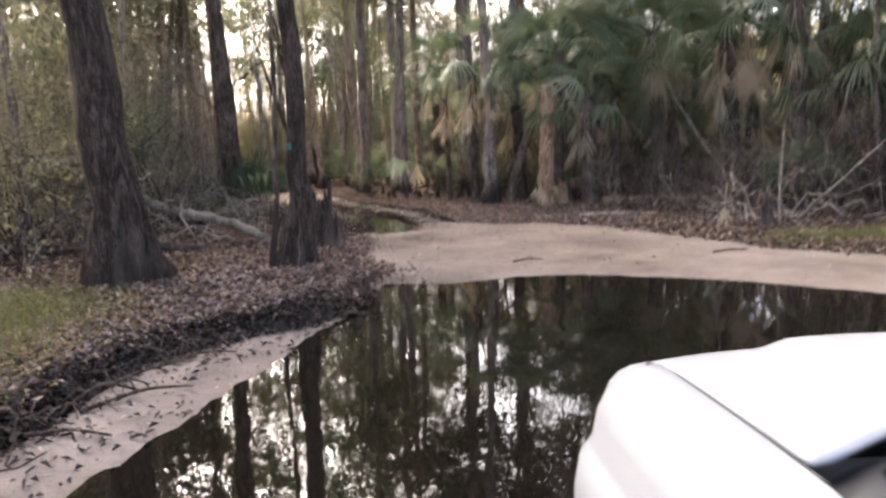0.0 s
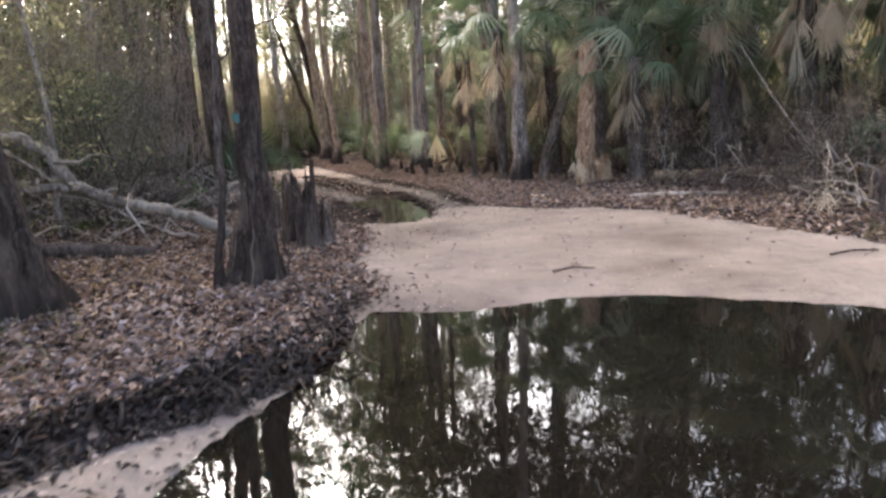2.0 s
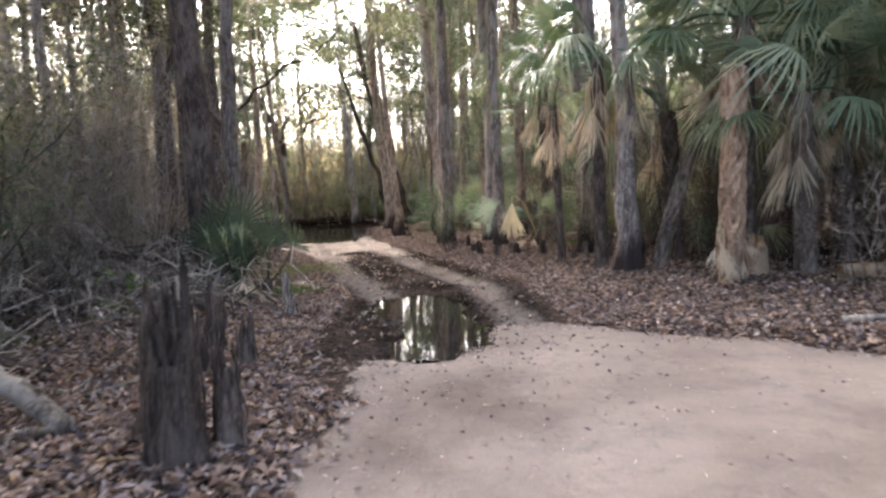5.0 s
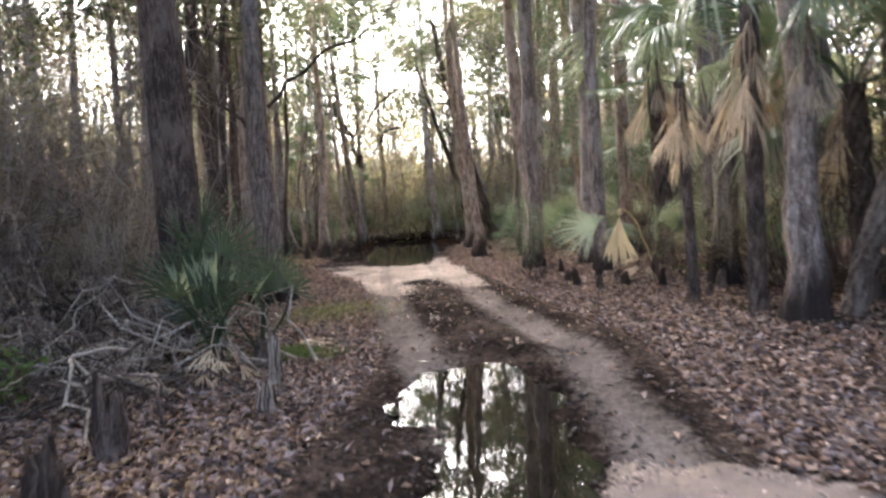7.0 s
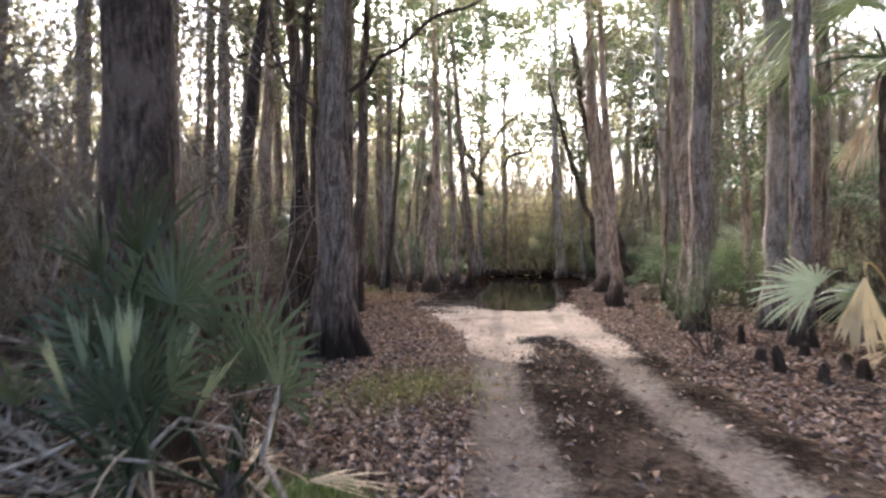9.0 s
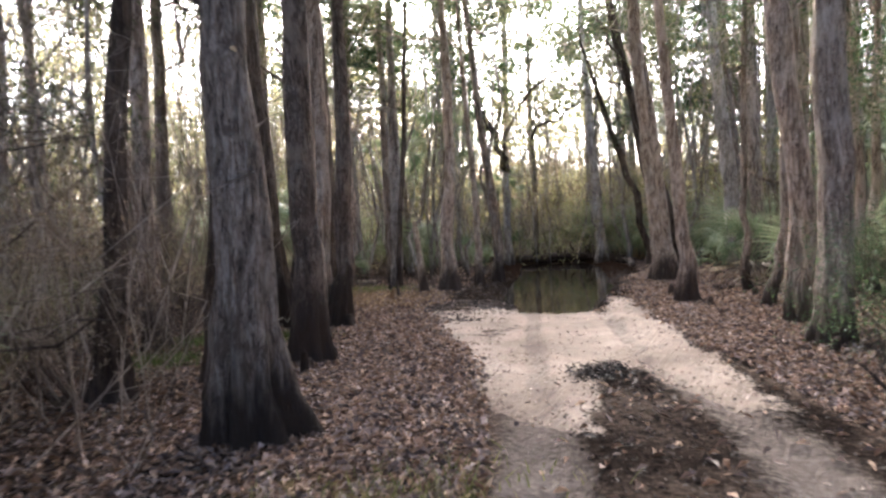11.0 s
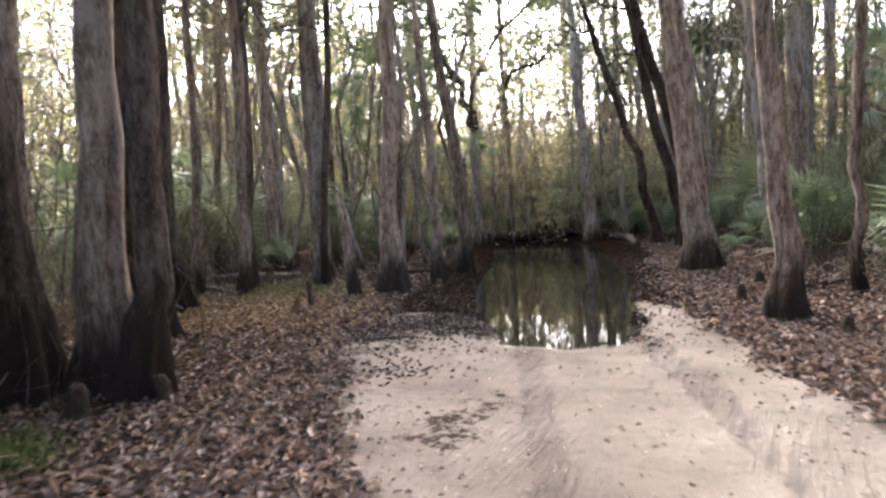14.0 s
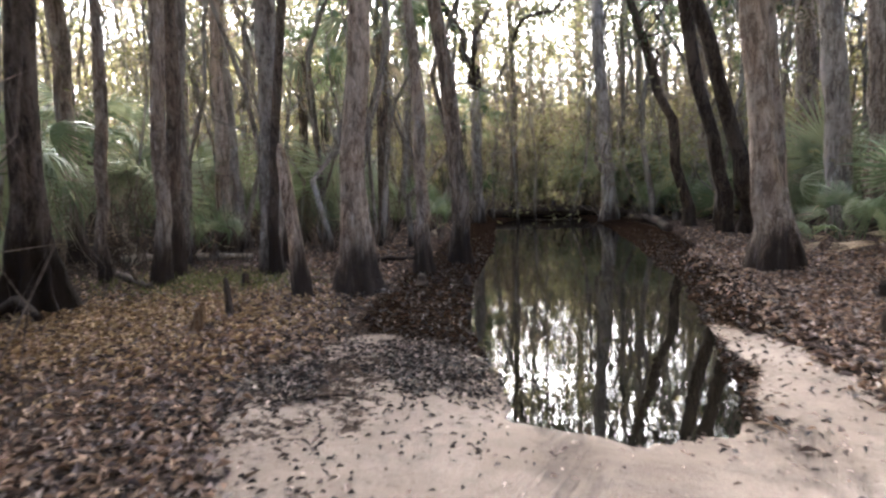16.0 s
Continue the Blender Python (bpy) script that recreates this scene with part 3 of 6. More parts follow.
def tree(name, label, x, y, d0, d1, h1, lean=(0, 0), tall=14, mat=None, limbs=6, limb_from=4.0, leaf=None, per=150, leaf_size=0.1, flutes=7, seed=1, reach=2.8, group="trees of the swamp", moss=0, n=28, crook=0.25):
    """One standing tree: trunk, limbs, crown."""
    g = np.random.default_rng(seed)
    top = tagged(new(name), label, "tree", group)
    top.matrix_basis = pose(x, y, base_at(x, y))
    me, (hs, cx, cy, core) = trunk_mesh("trunk", mat or BARK_CYPRESS, d0, d1, h1, tall, lean, flutes, seed, n, crook)
    part("trunk", me, top)
    tips = []
    for k in range(limbs):
        h = limb_from + (tall - limb_from) * (k + g.uniform(0.1, 0.9)) / limbs
        h = min(h, tall * 0.97)
        bx, by, br = np.interp(h, hs, cx), np.interp(h, hs, cy), np.interp(h, hs, core)
        az, out = g.uniform(0, 6.28), reach * g.uniform(0.5, 1.2)
        rise = g.uniform(0.1, 0.9) * out
        p = bend((bx, by, h), (bx + out * math.cos(az), by + out * math.sin(az), h + rise), g.uniform(-0.25, 0.2), 0.9, 7, seed * 31 + k)
        pile = Pile()
        r0 = max(min(br * 0.4, 0.09), 0.02)
        pile.add(*tube(p, np.linspace(r0, 0.012, 7), 6))
        for q in range(3):
            i = g.integers(2, 6)
            e = p[i] + g.normal(0, 0.45, 3) + (p[-1] - p[0]) * 0.3
            pile.add(*tube(bend(p[i], e, 0, 0.8, 4, seed * 77 + k * 5 + q), np.linspace(r0 * 0.4, 0.007, 4), 3))
            tips.append(e)
        tips += [p[-1], p[4]]
        part("limb", pile.mesh("limb", mat or BARK_CYPRESS), top)
    if leaf and tips and per:
        v, f = leaf_quads(puffs(tips, per, 0.62, g), leaf_size * 1.25, g)
        part("crown", mesh_of("crown", v, f, leaf, False), top)
    if moss and tips:
        c = np.repeat(np.array(tips)[::2], moss, 0) + g.normal(0, 0.2, (len(tips[::2]) * moss, 3))
        c[:, 2] -= np.abs(g.normal(0, 0.35, len(c)))
        v, f = leaf_quads(c, 0.22, g, 3.0, 0.1)
        tagged(part("hanging_moss", mesh_of("hanging_moss", v, f, LEAF_MOSS, False), top, "grey hanging moss"), kind="stuff")
    return top


CYP = "tall grey-brown cypress with a dark fluted foot in leaf litter"
# along the first pond
tree("cypress_tree", "leaning cypress with a broad swollen foot on the leafy bank", -4.3, 9.95, 1.2, 0.62, 3.4, (-0.11, 0.0), 15, BARK_DARK, 8, 6.5, LEAF_OLIVE, 200, 0.15, 9, 11)
blazed = tree("cypress_tree", "slim dark tree with a turquoise paint blaze beside the sand", -2.25, 11.05, 0.82, 0.31, 3.2, (-0.005, 0), 14, BARK_DARK, 5, 6, LEAF_OLIVE, 110, 0.09, 6, 12)
tree("slender_tree", "slender pale sapling beside the blazed tree", -2.55, 10.78, 0.13, 0.08, 3.2, (0.03, 0), 9, BARK_BROWN, 5, 4, LEAF_OLIVE, 90, 0.08, 5, 13, 1.4)
tree("cypress_tree", CYP, 1.62, 24.75, 0.76, 0.4, 4.4, (-0.035, -0.005), 16, BARK_CYPRESS, 6, 7.5, LEAF_OLIVE, 90, 0.1, 7, 14)
# along the track
tree("cypress_tree", "thick dark shaggy tree rising behind a palmetto", -6.2, 22.45, 0.86, 0.58, 4.6, (-0.03, 0), 19, BARK_DARK, 10, 7.5, LEAF_OLIVE, 220, 0.18, 8, 15, 4.2)
wide_foot = tree("cypress_tree", "tall cypress with a wide fluted foot beside the track", -8.15, 27.95, 1.02, 0.46, 3.6, (0.02, 0.01), 19, BARK_CYPRESS, 10, 8, LEAF_OLIVE, 220, 0.18, 8, 16, 4.4, n=44)
tree("cypress_tree", "straight smooth cypress with a stained foot", -10.25, 31.4, 0.74, 0.42, 3.8, (-0.02, -0.01), 18, BARK_BROWN, 9, 8, LEAF_OLIVE, 180, 0.18, 7, 17, 3.8, n=36)
tree("cypress_tree", "slim leaning cypress beside the leafy verge", -10.4, 29.7, 0.5, 0.22, 3.4, (0.06, 0.03), 13, BARK_DARK, 5, 5.5, LEAF_OLIVE, 100, 0.09, 6, 18)
tree("cypress_tree", "dark crooked cypress leaning over the verge", -10.75, 28.4, 0.62, 0.24, 3.5, (0.1, 0.05), 13, BARK_DARK, 5, 5.5, LEAF_OLIVE, 100, 0.09, 6, 19, crook=0.3)
def bare_bough(host, pts, r0, r1, seed):
    """A long crooked bare bough with short twigs."""
    p = np.concatenate([bend(pts[i], pts[i + 1], 0.03, 0.28, 6, seed + i)[: None if i == len(pts) - 2 else -1] for i in range(len(pts) - 1)])
    pile, g = Pile(), np.random.default_rng(seed)
    pile.add(*tube(p, np.linspace(r0, r1, len(p)), 7, 0.25, seed))
    for k in range(9):
        i = int(g.integers(3, len(p) - 1))
        pile.add(*tube(bend(p[i], p[i] + g.normal(0, 0.32, 3) + [0, 0, 0.25], 0, 0.9, 5, seed * 7 + k), np.linspace(r1 * 0.7, 0.006, 5), 4))
    part("bough", pile.mesh("bough", BARK_DARK), host, "dark crooked bare bough")


bare_bough(wide_foot, [(0.1, 0.1, 4.2), (1.1, 0.55, 5.2), (2.0, 1.0, 5.7), (3.1, 1.6, 6.9)], 0.038, 0.014, 5)
bare_bough(wide_foot, [(-0.1, 0.0, 3.4), (-0.9, -0.3, 4.6), (-1.2, -0.6, 6.2)], 0.045, 0.02, 6)
for k, (ox, oy, d0, d1, lx) in enumerate([(-0.5, -0.25, 1.0, 0.45, -0.05), (0.15, 0.2, 0.95, 0.4, 0.0), (0.62, 0.15, 0.75, 0.3, 0.03), (-0.15, 0.8, 0.75, 0.34, -0.02)]):
    tree("cypress_tree", "shaggy cypress trunk in a close clump", -12.88 + ox, 34.65 + oy, d0, d1, 4.2, (lx, lx * 0.5), 14 + k, BARK_BROWN if k != 1 else BARK_RED, 4, 6, LEAF_OLIVE, 90, 0.1, 6 + k, 20 + k)
for k, (px, py, d0, d1, lx) in enumerate([(-14.75, 37.3, 0.8, 0.33, 0.02), (-15.5, 37.9, 0.6, 0.28, -0.02), (-17.45, 40.2, 1.2, 0.42, 0.0), (-18.8, 42.5, 0.27, 0.2, 0.02), (-18.06, 43.4, 0.36, 0.28, 0.02), (-16.8, 44.5, 0.5, 0.38, 0.015), (-16.5, 44.2, 0.3, 0.18, 0.04), (-20.8, 47.8, 0.5, 0.34, 0.03)]):
    tree("cypress_tree", CYP, px, py, d0, d1, 4.8, (lx, lx * 0.5), 14 + (k % 4), (BARK_BROWN, BARK_GREY, BARK_BROWN, BARK_CYPRESS)[k % 4], 5, 5.5, LEAF_OLIVE, 90, 0.1, 6 + k % 4, 30 + k)
# round the far pool
tree("cypress_tree", "pale buttressed cypress with peeling orange bark by the pool", -13.85, 42.75, 0.86, 0.34, 4.4, (0.0, 0.0), 15, BARK_RED, 5, 6.5, LEAF_OLIVE, 100, 0.1, 8, 40, n=28)
tree("cypress_tree", CYP, -13.98, 45.2, 0.48, 0.21, 4.8, (-0.045, -0.02), 14, BARK_CYPRESS, 5, 6, LEAF_OLIVE, 90, 0.1, 6, 41)
tree("cypress_tree", CYP, -14.05, 46.95, 0.5, 0.31, 5.2, (-0.075, -0.035), 15, BARK_CYPRESS, 5, 6, LEAF_OLIVE, 90, 0.1, 6, 42)
tree("cypress_tree", "lone leaning trunk at the pool's edge", -14.2, 60.6, 0.68, 0.44, 8.0, (-0.05, -0.024), 16, BARK_GREY, 5, 9, LEAF_OLIVE, 120, 0.11, 6, 43)
tree("cypress_tree", "stout peeling cypress with a black flood line", -8.4, 46.7, 0.8, 0.48, 4.4, (-0.05, -0.025), 16, BARK_RED, 6, 7, LEAF_OLIVE, 110, 0.1, 7, 44, n=28)
tree("cypress_tree", "leaning twin cypress with a black flood line", -8.0, 47.3, 0.5, 0.3, 5, (-0.085, -0.04), 14, BARK_CYPRESS, 4, 7, LEAF_OLIVE, 90, 0.1, 6, 45)
tree("cypress_tree", "pale cypress leaning over the sand with a stained foot", -6.5, 40.4, 0.66, 0.28, 4.4, (-0.075, -0.04), 15, BARK_RED, 5, 6.5, LEAF_OLIVE, 100, 0.1, 7, 46, n=28)
tree("cypress_tree", "stout grey-brown cypress behind the leafy verge", -4.05, 37.2, 0.84, 0.44, 5, (-0.04, -0.02), 16, BARK_CYPRESS, 6, 7, LEAF_OLIVE, 110, 0.1, 7, 47)
tree("cypress_tree", CYP, -3.62, 34.75, 0.76, 0.46, 5, (0.0, 0.0), 15, BARK_CYPRESS, 5, 7, LEAF_OLIVE, 100, 0.1, 7, 48)
tree("leaning_tree", "dark crooked tree leaning far over beside the pool", -9.7, 54.8, 0.52, 0.38, 6.4, (-0.17, -0.08), 13, BARK_DARK, 4, 7, LEAF_OLIVE, 90, 0.1, 5, 49, crook=0.5)
tree("leaning_tree", "slanting bare tree with tufted twigs behind the pool", -10.9, 57.3, 0.44, 0.3, 6.9, (-0.28, -0.13), 11, BARK_DARK, 6, 4, LEAF_GREEN, 60, 0.1, 5, 50, crook=0.7)
tree("leaning_tree", "dark slanting trunk behind the stout cypress", -9.1, 54.3, 0.56, 0.42, 6.1, (-0.2, -0.1), 12, BARK_DARK, 4, 7, LEAF_OLIVE, 90, 0.1, 5, 51, crook=0.6)
tree("cypress_tree", CYP, -6.9, 54.7, 0.8, 0.6, 6, (-0.06, -0.03), 16, BARK_GREY, 5, 7, LEAF_OLIVE, 100, 0.1, 6, 52)
tree("cypress_tree", CYP, -6.2, 54.8, 0.8, 0.6, 6, (0.0, 0.0), 17, BARK_CYPRESS, 5, 7, LEAF_OLIVE, 100, 0.1, 6, 53)
for k, (px, py, d0, d1) in enumerate([(-18.5, 36.4, 0.7, 0.35), (-19.3, 38.3, 0.47, 0.3), (-17.6, 42.6, 0.45, 0.25), (-20.8, 48.4, 0.6, 0.4), (-17.9, 46.2, 0.6, 0.34), (-5.95, 58.9, 0.5, 0.45), (-7.5, 61.6, 0.9, 0.75), (-4.3, 45.0, 0.6, 0.4)]):
    tree("cypress_tree", CYP, px, py, d0, d1, 6, (g_l := rng.uniform(-0.04, 0.03), g_l * 0.5), 14 + k % 4, (BARK_CYPRESS, BARK_GREY)[k % 2], 5, 5.5, LEAF_OLIVE, 90, 0.1, 6, 60 + k)
# the forked tree with a long curved bough
fork = tree("forked_tree", "grey forked tree with a long curving bough", -18.6, 58.9, 0.6, 0.44, 4.6, (0, 0), 5.2, BARK_GREY, 0, 4, None, 0, 0.1, 6, 71)
for a, b2, sag, r in [((0, 0, 5.0), (3.2, -1.2, 9.6), -1.0, 0.17), ((0, 0, 5.0), (-2.2, 1.0, 10.0), 0.2, 0.2), ((1.7, -0.6, 6.4), (4.6, -1.4, 8.0), 0.4, 0.08), ((-1, 0.5, 7.2), (-3.6, 1.0, 8.6), 0.3, 0.09)]:
    part("bough", mesh_of("bough", *tube(bend(a, b2, sag, 0.5, 10, int(r * 100)), np.linspace(r, r * 0.3, 10), 8), BARK_DARK), fork)
v, f = leaf_quads(puffs([(3.2, -1.2, 9.6), (-2.2, 1, 10), (4.6, -1.4, 8), (-3.6, 1, 8.6), (1.5, 0, 9), (0, 0, 10.5)], 300, 0.8, rng), 0.12, rng)
part("crown", mesh_of("crown", v, f, LEAF_OLIVE, False), fork)

# bare vines and suckers round the foot of the blazed tree
for k in range(9):
    va = -2.7 + 0.42 * k + rng.normal(0, 0.1)
    vp = bend((0.42 * math.cos(va), 0.42 * math.sin(va), -0.05), (0.3 * math.cos(va + 0.3), 0.3 * math.sin(va + 0.3), rng.uniform(0.5, 1.3)), 0, 0.22, 7, 700 + k)
    part("vine", mesh_of("vine", *tube(vp, np.linspace(0.011, 0.005, 7), 5), WOOD_BROWN), blazed, "thin bare vine")

# the turquoise blaze on the second tree
th = np.linspace(-0.22, 0.22, 7)
bz = np.linspace(1.84, 1.93, 5)
BT, BZ = np.meshgrid(th - 1.35, bz, indexing="ij")
br = 0.172 + 0.004 * np.sin(BT * 9)
part("paint_blaze", mesh_of("paint_blaze", np.stack([-0.01 + br * np.cos(BT), br * np.sin(BT), BZ + 0.015 * np.sin(BT * 11)], -1).reshape(-1, 3), grid_faces(7, 5, False), BLAZE), blazed, "turquoise paint blaze")

# ---- the woods further in: a few kinds, repeated ----
KINDS = []
for k in range(8):
    slim = k % 3 == 0
    KINDS.append(tree("swamp_tree", ("slender pale trunk in the woods", "tall grey-brown trunk in the woods", "dark trunk with hanging limbs in the woods")[k % 3], -30 - 3 * k, 30 + 4 * k, 0.28 if slim else 0.54, 0.15 if slim else 0.29, 5, (rng.uniform(-0.05, 0.05), rng.uniform(-0.05, 0.05)), 11 + k, (BARK_GREY, BARK_CYPRESS, BARK_CYPRESS, BARK_GREY, BARK_RED, BARK_CYPRESS, BARK_GREY, BARK_CYPRESS)[k], 11, 2.2 + 0.35 * k, (LEAF_OLIVE, LEAF_GREEN, LEAF_OLIVE, LEAF_RUST)[k % 4], 62, 0.125, 6, 100 + k, 2.6, "woods", 14, 10, 0.7))
WAY = [(r[1], r[2]) for r in PATH] + [(-11, 42), (-13.5, 48), (-16, 56), (-17, 62)]
taken = [(o.matrix_basis.translation.x, o.matrix_basis.translation.y) for o in scene.objects if o.parent is None and o.type == "EMPTY"]


def free_spot(x, y, clear, gap):
    if float(line_distance(np.array([x]), np.array([y]), WAY)[0]) < clear:
        return False
    p, s, r = plan(np.array([x]), np.array([y]))
    if p[0] < 0.5 or s[0] < 0.5:
        return False
    return all((x - a) ** 2 + (y - b) ** 2 > gap * gap for a, b in taken)


placed = 0
for _ in range(6000):
    if placed >= 165:
        break
    y = rng.uniform(-8, 80)
    mid = np.interp(y, [0, 12, 24, 34, 60, 80], [0, 0.3, -4, -8, -17, -22])
    x = mid + rng.choice([-1, 1]) * rng.uniform(4.5, 30)
    if y > 64:
        x = mid + rng.uniform(-26, 26)
    near_pond_view = 8 < y < 24 and 0 < x < 9
    if near_pond_view or not free_spot(x, y, 5.0, 1.5):
        continue
    s = rng.uniform(0.75, 1.2)
    o = copy_thing(KINDS[int(rng.integers(8))], pose(x, y, base_at(x, y), rng.uniform(-5, 5), rng.uniform(-5, 5), rng.uniform(0, 360)) @ Matrix.Diagonal((s * 0.7, s * 0.7, rng.uniform(0.9, 1.15), 1)))
    taken.append((x, y))
    placed += 1

# tall trees whose crowns close the canopy
TALL = [tree("tall_tree", "tall forest tree with a wide leafy crown", 9 + 6 * k, 46 + 3 * k, 0.6, 0.36, 6, (0.02, 0.0), 19 + k, (BARK_CYPRESS, BARK_GREY, BARK_CYPRESS)[k], 13, 8.0, (LEAF_OLIVE, LEAF_GREEN, LEAF_OLIVE)[k], 85, 0.27, 6, 140 + k, 4.2, "woods", 8, 10, 0.3) for k in range(3)]
spots = [(-1.6, 33), (3, 30.6), (7, 32.5), (11.5, 30.2), (-15, 12), (-14, 23.6), (-13.5, 31.5), (-17.5, 31.6), (-16, 27.5), (-13, 25.4), (-20, 33), (-16.6, 36.6), (-21.5, 37.6), (-19.6, 45.0), (-5, 62), (-19.8, 66), (-21, 57.5), (-22.6, 45), (-25, 51), (-9.5, 66.8), (12.4, 24), (14.5, 14), (-24, 62), (-3.2, 69), (-17, 76), (-9, 77), (-26, 38), (9.8, 38), (-8.6, 7.6), (13.5, 27.4), (1.2, 31.8), (8.8, 34.2), (3.6, 36.2), (-1.0, 38.6), (11.8, 34.5), (15.5, 22.5), (1.0, 29.5), (-2.2, 36.0)]
high_spots = [(-12.4, 70.5), (-15.4, 73), (-7, 74), (-4, 80), (-20.5, 80), (-23, 70)]
for k, (x, y) in enumerate(spots):
    s = rng.uniform(0.85, 1.15) * (1.25 if k > 29 else 1)
    copy_thing(TALL[k % 3], pose(x, y, base_at(x, y), 0, 0, rng.uniform(0, 360)) @ Matrix.Diagonal((s, s, s, 1)))
    taken.append((x, y))
for k, (x, y) in enumerate(high_spots):
    s = rng.uniform(1.4, 1.75)
    copy_thing(TALL[k % 3], pose(x, y, base_at(x, y), 0, 0, rng.uniform(0, 360)) @ Matrix.Diagonal((s * 0.8, s * 0.8, s, 1)))

# far woods: trunks and leaves too many to count
far, far_leaf, far_warm, far_low = Pile(), [], [], []
for k in range(1000):
    a, r = rng.uniform(-100, 100), 30 + 58 * rng.random() ** 1.1
    if k % 3 == 0:
        a = rng.uniform(-40, 40)
    x, y = -9 - r * math.sin(radians(a)), 27 + r * math.cos(radians(a)) * 1.05
    # the last trunks stand unseen behind the start, added for light and reflections
    if k > 920:
        x, y = rng.uniform(-34, 34), rng.uniform(-40, -10)
    h, rad = rng.uniform(7, 18), rng.uniform(0.035, 0.15)
    p = bend((x, y, -0.2), (x + rng.normal(0, 1.1), y + rng.normal(0, 1.1), h), 0, 0.22, 7, k)
    far.add(*tube(p, np.linspace(rad, rad * 0.3, 7) + np.array([rad * 0.4, 0, 0, 0, 0, 0, 0]), 5))
    for q in range(5):
        b0 = p[rng.integers(1, 6)]
        far.add(*tube(bend(b0, b0 + np.array([rng.normal(0, 1.2), rng.normal(0, 1.2), rng.uniform(0.3, 2.4)]), 0, 0.9, 5, k * 7 + q), np.linspace(0.04, 0.01, 5), 3))
    for q in range(6):
        c = p[rng.integers(1, 7)] + rng.normal(0, 1.5, 3)
        (far_warm if rng.random() < 0.45 else far_leaf).append(c)
    for q in range(3):
        far_low.append((x + rng.normal(0, 2.5), y + rng.normal(0, 2.5), rng.uniform(0.2, 4.5)))
band = []
for k in range(7600):
    a, r = rng.uniform(-62, 108), rng.uniform(40, 66)
    band.append((-9 - r * math.sin(radians(a)), 29 + r * math.cos(radians(a)), 0.3 + r * ((0.115 if k % 5 else 0.28) if -4 < a < 27 else 0.2 if k % 4 > (0 if a < 12 else 1) else 0.37) * rng.random()))
for k in range(520):
    a, r = (rng.uniform(20, 112) if k % 3 else rng.uniform(-75, -16)), rng.uniform(19, 44)
    x, y = -9 - r * math.sin(radians(a)), 30 + r * math.cos(radians(a))
    p = bend((x, y, -0.2), (x + rng.normal(0, 1.3), y + rng.normal(0, 1.3), rng.uniform(6, 15)), 0, 0.35, 8, 3000 + k)
    rad = rng.uniform(0.025, 0.085)
    far.add(*tube(p, np.linspace(rad, rad * 0.35, 8), 6))
    for q in range(4):
        b0 = p[rng.integers(2, 7)]
        far.add(*tube(bend(b0, b0 + np.array([rng.normal(0, 0.9), rng.normal(0, 0.9), rng.uniform(0.2, 1.8)]), 0, 0.9, 5, k * 9 + q), np.linspace(0.022, 0.006, 5), 3))
canopy = []
for k in range(1500):
    a, r = (rng.uniform(14, 112) if k % 3 else rng.uniform(-75, -14)), rng.uniform(20, 40)
    canopy.append((-9 - r * math.sin(radians(a)), 30 + r * math.cos(radians(a)), 3.5 + r * 0.36 * rng.random()))
tagged(new("far_woods_trunks", far.mesh("far_woods_trunks", BARK_GREY)), "crowd of slim grey trunks far in the woods", "woods", kind="stuff")
# LEAF_FAR and LEAF_SUNNY brighten deep foliage by colour, as if sunlit
for nm, pts, mt, lb, per, sz in (("far_woods_leaves", far_leaf, LEAF_FAR, "olive foliage of the far woods", 42, 0.2), ("canopy_leaves", canopy, LEAF_FAR, "loose olive foliage between the trunks", 50, 0.15), ("farthest_leaves", band[::3] + band[1::3], LEAF_SUNNY, "olive foliage closing off the woods, coloured as if sunlit", 38, 0.32), ("farthest_dry_leaves", band[2::3], LEAF_RUST, "dry tan foliage closing off the woods", 38, 0.3), ("far_woods_dry_leaves", far_warm, LEAF_RUST, "dry tan foliage of the far woods", 36, 0.2), ("far_undergrowth", far_low, LEAF_FAR, "low green undergrowth of the far woods", 34, 0.2)):
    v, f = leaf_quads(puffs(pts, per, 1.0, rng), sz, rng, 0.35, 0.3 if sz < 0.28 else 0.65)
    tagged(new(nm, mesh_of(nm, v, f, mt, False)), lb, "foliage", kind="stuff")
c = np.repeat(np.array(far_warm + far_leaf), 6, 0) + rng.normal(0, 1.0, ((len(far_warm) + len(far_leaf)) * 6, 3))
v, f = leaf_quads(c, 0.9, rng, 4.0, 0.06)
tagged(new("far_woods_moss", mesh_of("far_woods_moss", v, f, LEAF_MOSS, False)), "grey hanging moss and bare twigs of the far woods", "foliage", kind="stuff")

# loose olive leaves among the twigs on the bank side, coloured as if sunlit
under = [(-11.5 + 3.6 * np.clip(g0, -1.3, 1.4), rng.uniform(11.5, 27), 0.3 + 6.2 * rng.random() ** 1.3) for g0 in rng.normal(0, 0.8, 620)]
under = [q for q in under if float(line_distance(np.array([q[0]]), np.array([q[1]]), WAY)[0]) > 5.2]
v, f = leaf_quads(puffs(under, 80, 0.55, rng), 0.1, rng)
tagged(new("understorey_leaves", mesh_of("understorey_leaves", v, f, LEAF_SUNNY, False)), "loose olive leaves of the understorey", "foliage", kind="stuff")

vines = [(rng.uniform(-13.5, -7.3), rng.uniform(20.3, 24.6), 0.5 + 5.6 * rng.random()) for k in range(130)]
v, f = leaf_quads(puffs(vines, 60, 0.5, rng), 0.085, rng)
tagged(new("dry_vine_leaves", mesh_of("dry_vine_leaves", v, f, LEAF_RUST, False)), "dry brown leaves hanging in a thicket of vines", "foliage", kind="stuff")

